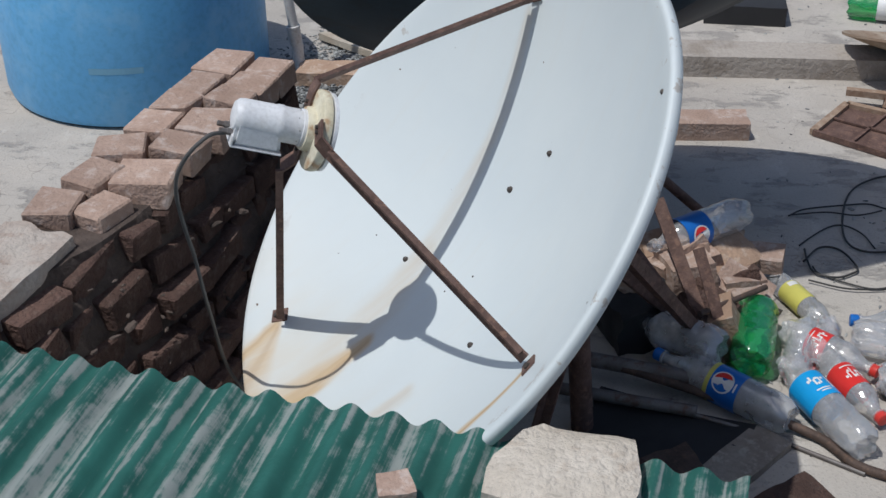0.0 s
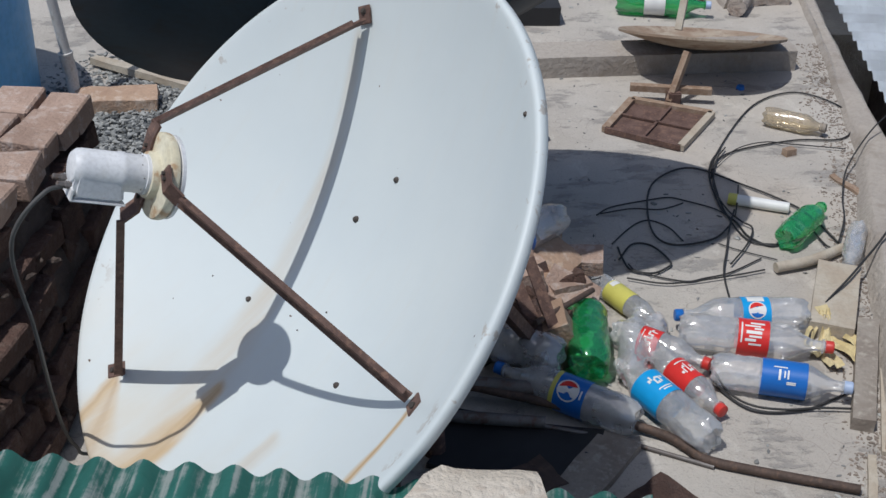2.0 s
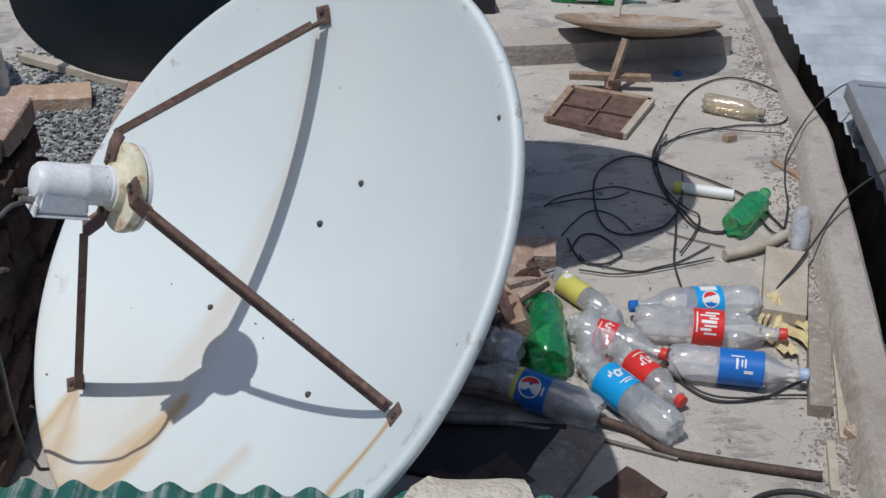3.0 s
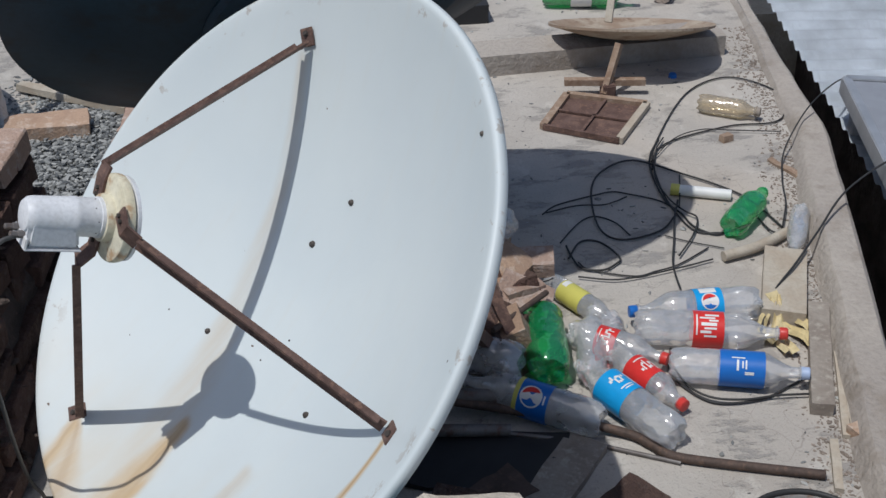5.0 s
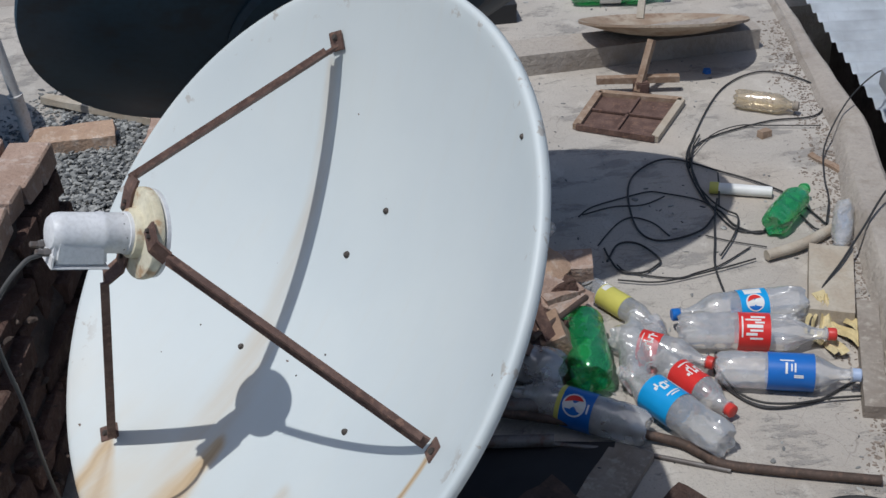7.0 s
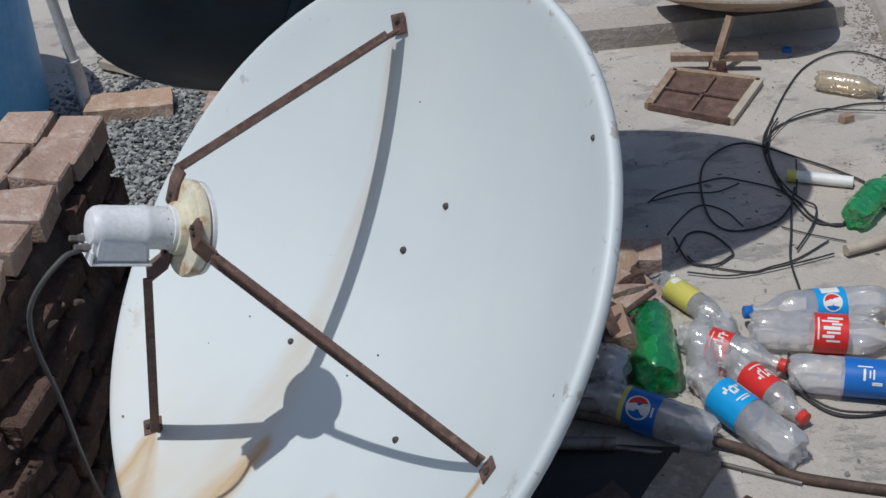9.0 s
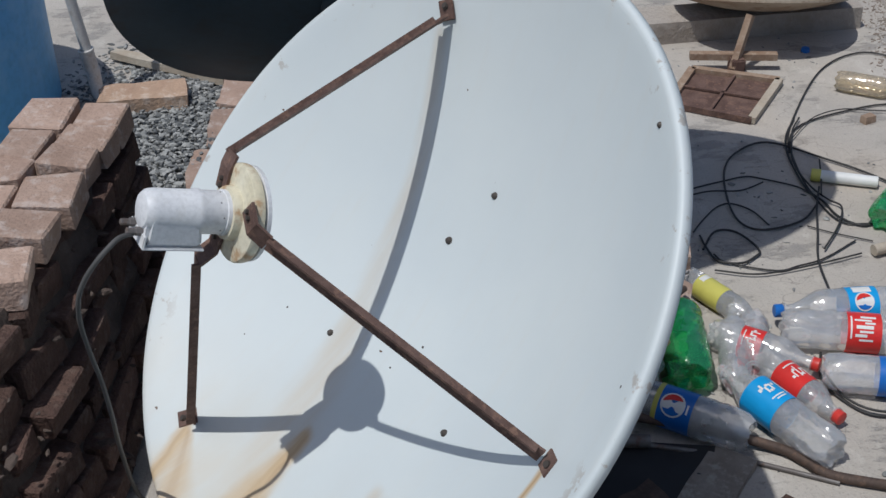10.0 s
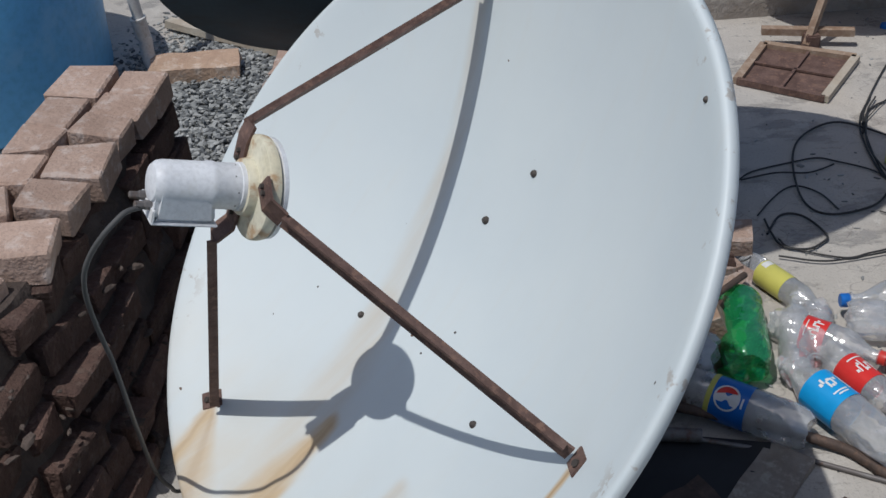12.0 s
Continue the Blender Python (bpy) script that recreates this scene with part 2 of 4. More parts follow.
M_RED = plain("red_label", (0.68, 0.035, 0.03), 0.35)
M_YELLOW = plain("yellow_label", (0.60, 0.56, 0.13), 0.4)
M_WHITE = plain("white_print", (0.78, 0.78, 0.76), 0.4)
M_BLUE_CAP = plain("blue_cap", (0.02, 0.16, 0.55), 0.4)
M_RED_CAP = plain("red_cap", (0.62, 0.05, 0.04), 0.4)
M_PALE_CAP = plain("pale_blue_cap", (0.42, 0.52, 0.72), 0.45)
M_CLOTH = varied("yellow_rag", (0.66, 0.56, 0.33), (0.58, 0.47, 0.24), 14, 0.9, bump=0.002)
M_DARK_BOX = plain("black_rubber_and_fill", (0.03, 0.03, 0.032), 0.6)
M_BLUE_TARP = plain("blue_tarpaulin", (0.06, 0.12, 0.33), 0.6)
M_LEAF = varied("grass_green", (0.07, 0.13, 0.035), (0.12, 0.16, 0.06), 10, 0.9)
M_ALU = plain("aluminium", (0.56, 0.57, 0.59), 0.4, 0.6)
M_CELL = plain("panel_back_grey", (0.30, 0.31, 0.34), 0.3)


def gravel_material():
    n = Nodes("grey_gravel")
    r = n.node("ShaderNodeNewGeometry", "Random Per Island")
    col = n.mix(r, (0.07, 0.075, 0.08), (0.42, 0.42, 0.40))
    return n.set(col, 0.85, 0, 0.3)


M_GRAVEL = gravel_material()

# ---- building helpers ----
RNG = random.Random(4)


def thing(name, at=(0, 0, 0), label="", category="", group="", m=None):
    """An Empty at the base of a thing, to parent its parts."""
    ob = new(name)
    ob.empty_display_size = 0.05
    ob.matrix_world = m if m is not None else Matrix.Translation(at)
    return tagged(ob, label, category, group)


def link_mesh(name, bm, material, smooth=None):
    me = bpy.data.meshes.new(name)
    bmesh.ops.recalc_face_normals(bm, faces=bm.faces)
    bm.to_mesh(me)
    bm.free()
    me.materials.append(material)
    if smooth is not None:
        me.polygons.foreach_set("use_smooth", [True] * len(me.polygons))
        me.set_sharp_from_angle(angle=radians(smooth))
    return new(name, me)


def part(name, bm, material, parent, label="", smooth=None):
    """Links a bmesh, in its parent's frame, as one mesh object under it."""
    ob = link_mesh(name, bm, material, smooth)
    ob.parent = parent
    if label:
        tagged(ob, label)
    return ob


def box(sx, sy, sz, m=None, bevel=0.0, rough=0.0, seed=0, cuts=0):
    """A block on its base, with bevelled edges and knocked corners."""
    bm = bmesh.new()
    bmesh.ops.create_cube(bm, size=1)
    bmesh.ops.scale(bm, vec=(sx, sy, sz), verts=bm.verts)
    bmesh.ops.translate(bm, vec=(0, 0, sz / 2), verts=bm.verts)
    if cuts:
        bmesh.ops.subdivide_edges(bm, edges=bm.edges[:], cuts=cuts, use_grid_fill=True)
    if bevel:
        bmesh.ops.bevel(bm, geom=bm.edges[:], offset=bevel, segments=2 if not cuts else 1, affect='EDGES', clamp_overlap=True) if not cuts else None
    if rough:
        for v in bm.verts:
            d = noise.noise_vector(v.co * 19 + Vector((seed * 3.7, seed * 1.3, seed)))
            v.co += d * rough
    if m is not None:
        bm.transform(m)
    return bm


def lathe(profile, seg=32, close=False):
    """Turns (radius, height) pairs about z."""
    bm = bmesh.new()
    rings = []
    for r, z in profile:
        if r < 1e-5:
            rings.append([bm.verts.new((0, 0, z))])
        else:
            rings.append([bm.verts.new((r * math.cos(2 * math.pi * k / seg), r * math.sin(2 * math.pi * k / seg), z)) for k in range(seg)])
    pairs = list(zip(rings, rings[1:])) + ([(rings[-1], rings[0])] if close else [])
    for a, b in pairs:
        for k in range(seg):
            j = (k + 1) % seg
            if len(a) == 1 and len(b) == 1:
                continue
            if len(a) == 1:
                bm.faces.new((a[0], b[k], b[j]))
            elif len(b) == 1:
                bm.faces.new((a[k], a[j], b[0]))
            else:
                bm.faces.new((a[k], a[j], b[j], b[k]))
    return bm


def sweep(points, section, up=(0, 0, 1), caps=True):
    """A bar of the given section (list of x, y) along a polyline."""
    bm = bmesh.new()
    pts = [Vector(p) for p in points]
    rings = []
    for i, p in enumerate(pts):
        d = ((pts[min(i + 1, len(pts) - 1)] - p).normalized() + (p - pts[max(i - 1, 0)]).normalized()).normalized()
        side = d.cross(Vector(up))
        side = side.normalized() if side.length > 1e-4 else Vector((1, 0, 0))
        top = side.cross(d).normalized()
        rings.append([bm.verts.new(p + side * x + top * y) for x, y in section])
    n = len(section)
    for a, b in zip(rings, rings[1:]):
        for k in range(n):
            bm.faces.new((a[k], a[(k + 1) % n], b[(k + 1) % n], b[k]))
    if caps:
        bm.faces.new(rings[0][::-1])
        bm.faces.new(rings[-1])
    return bm


def round_section(r, n=10):
    return [(r * math.cos(2 * math.pi * k / n), r * math.sin(2 * math.pi * k / n)) for k in range(n)]


def flat_section(w, h):
    return [(-w / 2, -h / 2), (w / 2, -h / 2), (w / 2, h / 2), (-w / 2, h / 2)]


def angle_section(w, t):
    return [(0, 0), (w, 0), (w, t), (t, t), (t, w), (0, w)]


def smooth_line(points, steps=8):
    """A Catmull-Rom line through the points."""
    p = [Vector(q) for q in points]
    p = [p[0] * 2 - p[1], *p, p[-1] * 2 - p[-2]]
    out = []
    for a, b, c, d in zip(p, p[1:], p[2:], p[3:]):
        for k in range(steps):
            t = k / steps
            out.append(0.5 * (2 * b + (c - a) * t + (2 * a - 5 * b + 4 * c - d) * t * t + (3 * b - a - 3 * c + d) * t ** 3))
    return out + [p[-2]]


def join(*bms):
    out = bmesh.new()
    for b in bms:
        me = bpy.data.meshes.new("tmp")
        b.to_mesh(me)
        b.free()
        out.from_mesh(me)
        bpy.data.meshes.remove(me)
    return out


def along(a, b, roll=0.0):
    """A frame at a whose z axis points to b."""
    a, b = Vector(a), Vector(b)
    return Matrix.Translation(a) @ (b - a).to_track_quat('Z', 'Y').to_matrix().to_4x4() @ Matrix.Rotation(radians(roll), 4, 'Z')


def tube(r0, z0, z1, a0=0.0, a1=360.0, seg=24, bulge=0.0):
    bm = bmesh.new()
    n = max(3, int(seg * (a1 - a0) / 360)) + 1
    rows = []
    for j in range(4):
        z = z0 + (z1 - z0) * j / 3
        rows.append([bm.verts.new((r0 * math.cos(radians(a0 + (a1 - a0) * k / (n - 1))), r0 * math.sin(radians(a0 + (a1 - a0) * k / (n - 1))), z)) for k in range(n)])
    for a, b in zip(rows, rows[1:]):
        for k in range(n - 1):
            bm.faces.new((a[k], a[k + 1], b[k + 1], b[k]))
    return bm


def structure(name, bm, material, label, smooth=None):
    return tagged(link_mesh(name, bm, material, smooth), label, kind="structure")


# ---- the roof ----
def prism(outline, z0, z1):
    bm = bmesh.new()
    lo = [bm.verts.new((x, y, z0)) for x, y in outline]
    hi = [bm.verts.new((x, y, z1)) for x, y in outline]
    bm.faces.new(hi)
    bm.faces.new(lo[::-1])
    for k in range(len(outline)):
        j = (k + 1) % len(outline)
        bm.faces.new((lo[k], lo[j], hi[j], hi[k]))
    return bm


def edge_x(y):
    """The roof's outer edge beside the gap, with a slight bend."""
    return 1.837 + (0.313 if y < 3.05 else 0.165) * (y - 3.05)


def inner_x(y):
    """The kerb's inner foot."""
    return edge_x(y) - (0.11 if y < 2.8 else max(0.05, 0.11 - 0.06 * (y - 2.8)))


g = bmesh.new()
bmesh.ops.create_grid(g, x_segments=1, y_segments=1, size=900)
bmesh.ops.translate(g, vec=(0, 0, -3.6), verts=g.verts)
structure("ground", g, M_GROUND, "dusty pale ground far below the flat roof")
structure("floor", prism([(-4.5, -3.0), (edge_x(-3.0), -3.0), (edge_x(3.05), 3.05), (edge_x(4.62), 4.62), (0.9, 4.72), (-4.5, 4.9)], -0.25, 0.0), M_FLOOR, "worn grey cement screed of a flat roof")


structure("wall_house", prism([(-4.45, -2.95), (edge_x(-2.95) - 0.05, -2.95), (edge_x(3.05) - 0.05, 3.05), (edge_x(4.6) - 0.05, 4.58), (-4.45, 4.85)], -3.6, -0.25), M_CEMENT, "plastered wall of the house under the roof")


def kerb():
    bm = bmesh.new()
    rows = []
    for k in range(60):
        y = -1.0 + k * 0.0952
        ox = edge_x(y)
        ix = inner_x(y) - 0.015 * noise.noise((y * 4.3, 0, 1))
        h = (0.055 if y < 2.6 else max(0.02, 0.055 - 0.035 * (y - 2.6))) + 0.010 * noise.noise((y * 3.1, 5, 0))
        rows.append([bm.verts.new(c) for c in ((ix - 0.012, y, 0.001), (ix, y, 0.02), (ix + 0.010, y, h * 0.8), (ix + 0.022, y, h), (ox - 0.012, y, h), (ox + 0.004 * noise.noise((y * 9, 0, 0)), y, h - 0.012), (ox + 0.003, y, -0.1))])
    for a, b in zip(rows, rows[1:]):
        for j in range(6):
            bm.faces.new((a[j], a[j + 1], b[j + 1], b[j]))
    return bm


structure("kerb", kerb(), M_KERB, "low rounded cement kerb along the roof edge", 40)


def corrugated(nx, pitch, depth, length, rows=6, seed=0.0):
    """A wavy sheet: waves across x, ridges along -y."""
    bm = bmesh.new()
    per = 10
    cols = []
    for i in range(nx * per + 1):
        x = i * pitch / per
        z = depth * 0.5 * math.cos(2 * math.pi * i / per)
        cols.append([bm.verts.new((x, -length * j / rows, z + 0.004 * noise.noise((x * 4, j * 0.7, seed)))) for j in range(rows + 1)])
    for a, b in zip(cols, cols[1:]):
        for j in range(rows):
            bm.faces.new((a[j], b[j], b[j + 1], a[j + 1]))
    geo = bmesh.ops.solidify(bm, geom=bm.faces[:], thickness=0.003)
    return bm


# ---- the white dish ----
FOCAL, RIM = 0.4401, 0.5375
DISH_N = Vector((-0.6981, -0.2982, 0.6509)).normalized()
DISH_U = DISH_N.cross(Vector((0, 0, 1))).normalized()
DISH_V = DISH_U.cross(DISH_N)
DISH_M = Matrix((DISH_U, DISH_V, DISH_N)).transposed().to_4x4()
DISH_M.translation = (0.1798, 1.7163, 0.5442)


def bowl(r):
    return r * r / 4 / FOCAL


def big_dish():
    dish = thing("satellite_dish", label="large white enamelled satellite dish with rust runs on a rusty stand", category="satellite dish", m=DISH_M)
    prof = [(0, 0)] + [(RIM * k / 26, bowl(RIM * k / 26)) for k in range(1, 27)]
    z = bowl(RIM)
    prof += [(RIM + 0.005, z + 0.0018), (RIM + 0.010, z + 0.0022), (RIM + 0.0135, z - 0.0005), (RIM + 0.0155, z - 0.006), (RIM + 0.0150, z - 0.016), (RIM + 0.010, z - 0.022)]
    prof += [(RIM * k / 12, bowl(RIM * k / 12) - 0.005) for k in range(11, 0, -1)] + [(0, -0.005)]
    bm = lathe(prof, 128)
    for v in bm.verts:
        a = math.atan2(v.co.y, v.co.x)
        r = math.hypot(v.co.x, v.co.y) / RIM
        v.co.z += 0.0046 * r ** 3 * math.sin(2 * a + 2.44) + 0.0015 * r ** 3 * math.sin(5 * a)
    part("reflector", bm, M_DISH, dish, smooth=50)
    # the feed hangs a little below the axis
    aim = Vector((-0.885, -0.325, 0.335)).normalized()
    side = Vector((0, 0, 1)).cross(aim).normalized()
    feed = Matrix((side, aim.cross(side), aim)).transposed().to_4x4()
    feed.translation = (-0.1177, 1.5924, 0.824)
    feed = DISH_M.inverted() @ feed
    for ang, r_foot, bend, inner in ((57.9, 0.453, (-0.046, 0.071, 0.007), (-0.046, 0.012)), (-61.2, 0.473, (-0.034, -0.091, 0.029), (-0.020, -0.032)), (-176.0, 0.429, (0.088, 0.001, -0.006), (0.046, 0.032))):
        a = radians(ang)
        out = Vector((math.cos(a), math.sin(a), 0))
        tan = Vector((-math.sin(a), math.cos(a), 0))
        def at(r, z, s=0.0):
            return out * r + tan * s + Vector((0, 0, z))
        slip = -0.011 if -90 < ang < 0 else 0.0
        foot = at(r_foot - 0.017, bowl(r_foot) + 0.014, slip)
        bend, inner = Vector(bend), Vector((*inner, 0.0125))
        near = inner.lerp(bend, 0.62 if bend.length < 0.12 else 0.3)
        near.z = 0.0125
        grip = [feed @ p for p in (bend, near, inner)]
        flank = (feed.to_3x3() @ Vector((0, 0, 1))).cross(grip[0] - foot).normalized()
        bar = sweep([at(r_foot - 0.010, bowl(r_foot) + 0.006, slip), foot, grip[0]], flat_section(0.023, 0.0045), up=(grip[0] - foot).cross(flank))
        grip_tab = sweep([grip[0], grip[1], grip[2]], flat_section(0.033, 0.004), up=feed.to_3x3() @ Vector((0, 0, 1)))
        up2 = (grip[0] - foot).cross(flank).normalized()
        web = sweep([foot + flank * 0.011 + up2 * 0.007, grip[0] + flank * 0.010 + up2 * 0.005], flat_section(0.004, 0.012), up=up2)
        strut = part("strut", join(bar, web, grip_tab), M_RUST, dish)
        tab = box(0.034, 0.030, 0.004, Matrix.Translation(at(r_foot + 0.006, bowl(r_foot) + 0.003)) @ Matrix.Rotation(a, 4, 'Z') @ Matrix.Rotation(-math.atan(r_foot / 2 / FOCAL), 4, 'Y'), 0.001)
        part("foot_plate", tab, M_RUST, strut)
        bolt = lathe([(0, 0.008), (0.005, 0.008), (0.006, 0.004), (0.006, 0)], 8)
        bolt.transform(Matrix.Translation(at(r_foot + 0.010, bowl(r_foot) + 0.006)))
        part("bolt", bolt, M_BOLT, strut)
        for f in (0.2, 0.5):
            b2 = lathe([(0, 0.0055), (0.0034, 0.0055), (0.0038, 0)], 6)
            b2.transform(feed @ Matrix.Translation(inner.lerp(near, f) + Vector((0, 0, 0.001))))
            part("bolt", b2, M_BOLT, strut)

    def on_feed(bm):
        bm.transform(feed)
        return bm
    part("feed_ring", on_feed(lathe([(0.030, -0.009), (0.065, -0.009), (0.0685, -0.007), (0.0695, -0.002), (0.0692, 0.005), (0.0675, 0.008), (0.063, 0.0092), (0.042, 0.0100), (0.0385, 0.0115), (0.0375, 0.020), (0.0365, 0.023), (0.030, 0.024)], 56, True)), M_CREAM, dish, "yellowed cream plastic feed ring", 30)
    part("ring_back", on_feed(lathe([(0.0, -0.020), (0.062, -0.020), (0.0665, -0.018), (0.067, -0.012), (0.060, -0.0095), (0.0, -0.0095)], 48)), M_LNB, dish, "grey back plate of the feed ring", 30)
    lnb = part("lnb_body", on_feed(lathe([(0, -0.019), (0.0295, -0.019), (0.0312, 0.012), (0.0322, 0.024), (0.0318, 0.029), (0.0302, 0.030), (0.0302, 0.058), (0.0316, 0.062), (0.0316, 0.070), (0.0303, 0.073), (0.0300, 0.127), (0.0285, 0.135), (0.0235, 0.141), (0.014, 0.1435), (0, 0.144)], 40)), M_LNB, dish, "pale grey plastic receiver head", 35)
    # square housing below the head, flush with its end, over a thin foot flange
    shell = box(0.0585, 0.044, 0.076, Matrix.Translation((0.0, -0.0205, 0.0625)), 0.006)
    for v in shell.verts:
        if v.co.z < 0.075 and v.co.y < -0.03:
            v.co.z -= 0.006
    part("lnb_housing", on_feed(shell), M_LNB, lnb, smooth=30)
    part("lnb_flange", on_feed(box(0.062, 0.0035, 0.088, Matrix.Translation((0, -0.0435, 0.0535)), 0.0012)), M_LNB, lnb)
    part("end_plate", on_feed(box(0.061, 0.020, 0.004, Matrix.Translation((0, -0.035, 0.1370)), 0.0015)), M_LNB, lnb)
    for sx in (-0.014, 0.012):
        con = lathe([(0, 0.0), (0.0062, 0.0), (0.0062, 0.010), (0.0048, 0.011), (0.0048, 0.022), (0.0036, 0.023), (0, 0.023)], 6)
        con.transform(feed @ Matrix.Translation((sx, -0.026, 0.138)))
        part("connector", con, M_STEEL, lnb)
    for i in range(9):
        d = lathe([(0, 0.0008), (0.0009, 0.0005), (0.001, 0)], 6)
        d.transform(feed @ Matrix.Rotation(2 * math.pi * i / 9 + 0.2, 4, 'Z') @ Matrix.Translation((0.0303, 0, 0.035 + 0.004 * (i % 2))) @ Matrix.Rotation(radians(90), 4, 'Y'))
        part("screw", d, M_BOLT, lnb)
    # bolts that show through the bowl
    for x, y, s in ((0.018, 0.188, 1), (0.064, 0.083, 1.1), (0.158, -0.165, 1), (-0.180, -0.137, 1), (0.257, -0.182, 0.35), (0.281, -0.263, 0.35), (-0.303, 0.416, 0.8), (-0.492, 0.119, 0.8), (-0.017, -0.075, 0.35), (0.012, -0.136, 0.3)):
        r = math.hypot(x, y)
        b = lathe([(0, 0.006 * s), (0.0035 * s, 0.005 * s), (0.0056 * s, 0.002 * s), (0.0064 * s, -0.001)], 10)
        nrm = Vector((-x / 2 / FOCAL, -y / 2 / FOCAL, 1)).normalized()
        b.transform(Matrix.Translation((x, y, bowl(r))) @ nrm.to_track_quat('Z', 'Y').to_matrix().to_4x4())
        part("bolt", b, M_BOLT, dish, smooth=30)
    # rusty stand behind: hub, post, three legs
    inv = DISH_M.inverted()
    def own(p):
        return inv @ Vector(p)
    part("hub", lathe([(0, -0.09), (0.07, -0.09), (0.075, -0.06), (0.16, -0.012), (0.16, 0.0), (0, 0.0)], 20), M_RUST, dish)
    post_top = DISH_M @ Vector((0, 0, -0.08))
    foot0 = Vector((0.36, 1.86, 0.0))
    part("post", sweep([own(post_top), own((0.33, 1.85, 0.40)), own(foot0)], round_section(0.024, 12), up=own((0, 1, 0)) - own((0, 0, 0))), M_RUST, dish, smooth=50)
    for a, b in (((0.42, 1.80, 0.47), (0.650, 2.170, 0.0)), ((0.34, 1.95, 0.40), (0.60, 2.24, 0.0)), ((0.33, 1.84, 0.34), (0.24, 1.70, 0.0)), ((0.33, 1.85, 0.34), (0.02, 1.95, 0.0))):
        part("leg", sweep([own(a), own(b)], angle_section(0.026, 0.005), up=own((0, 0, 1)) - own((0, 0, 0))), M_RUST, dish)
    return dish


big_dish()

# the receiver's cable
cable_line = [(-0.256, 1.530, 0.846), (-0.272, 1.512, 0.852), (-0.285, 1.500, 0.847), (-0.303, 1.491, 0.832), (-0.322, 1.491, 0.806), (-0.334, 1.491, 0.780), (-0.341, 1.500, 0.742), (-0.342, 1.512, 0.700), (-0.340, 1.528, 0.645), (-0.337, 1.545, 0.590), (-0.338, 1.575, 0.500), (-0.347, 1.635, 0.392), (-0.346, 1.680, 0.268), (-0.340, 1.740, 0.168), (-0.325, 1.81, 0.090), (-0.18, 1.92, 0.03), (0.1, 2.05, 0.01)]
cable = link_mesh("coaxial_cable", sweep(smooth_line(cable_line), round_section(0.0036, 8)), M_CABLE_GREY, 60)
tagged(cable, "dusty dark coaxial cable hanging from the dish's receiver", "cable")


# ---- the dark dish behind ----
def dark_dish():
    n = Vector((-0.228, 0.742, 0.631)).normalized()
    u = n.cross(Vector((0, 0, 1))).normalized()
    m = Matrix((u, u.cross(n), n)).transposed().to_4x4()
    m.translation = (0.320, 2.6316, 0.8635)
    dish = thing("satellite_dish", label="dark blue-black satellite dish seen from its back on a pole", category="satellite dish", m=m)
    R, D = 0.70, 0.175
    prof = [(R * k / 20, D * ((k / 20) ** 2 - 1)) for k in range(0, 21)]
    prof += [(R + 0.008, 0.004), (R + 0.008, -0.010), (R - 0.004, -0.014)] + [(R * k / 20, D * ((k / 20) ** 2 - 1) - 0.006) for k in range(19, -1, -1)]
    part("reflector", lathe(prof, 96), M_BLACK, dish, smooth=50)
    part("mount_plate", lathe([(0.312, -0.130), (0.318, -0.150), (0.310, -0.164), (0.285, -0.168), (0.0, -0.205)], 48), M_BLACK, dish, smooth=40)
    inv = m.inverted()
    top = m @ Vector((0, 0, -0.19))
    part("post", sweep([inv @ top, inv @ Vector((0.36, 2.58, 0.45)), inv @ Vector((0.36, 2.58, 0.0))], round_section(0.03, 12), up=inv.to_3x3() @ Vector((0, 1, 0))), M_RUST, dish, smooth=50)
    return dish


dark_dish()


# ---- brick wall ----
WALL_DIR = Vector((0.255, 0.967, 0)).normalized()
WALL_IN = Vector((0.967, -0.255, 0)).normalized()
WALL_END = Vector((-0.350, 2.575, 0))
WALL_TOP = 0.515


def brick_mesh(name, sx, sy, sz, seed, rough=0.004):
    bm = bmesh.new()
    bmesh.ops.create_cube(bm, size=1)
    bmesh.ops.scale(bm, vec=(sx, sy, sz), verts=bm.verts)
    bmesh.ops.bevel(bm, geom=bm.edges[:], offset=min(sx, sy, sz) * 0.07, segments=1, affect='EDGES')
    for v in bm.verts:
        v.co += noise.noise_vector(v.co * 23 + Vector((seed * 5.1, seed, 0))) * rough
    me = bpy.data.meshes.new(name)
    bmesh.ops.recalc_face_normals(bm, faces=bm.faces)
    bm.to_mesh(me)
    bm.free()
    me.polygons.foreach_set("use_smooth", [True] * len(me.polygons))
    me.set_sharp_from_angle(angle=radians(22))
    return me


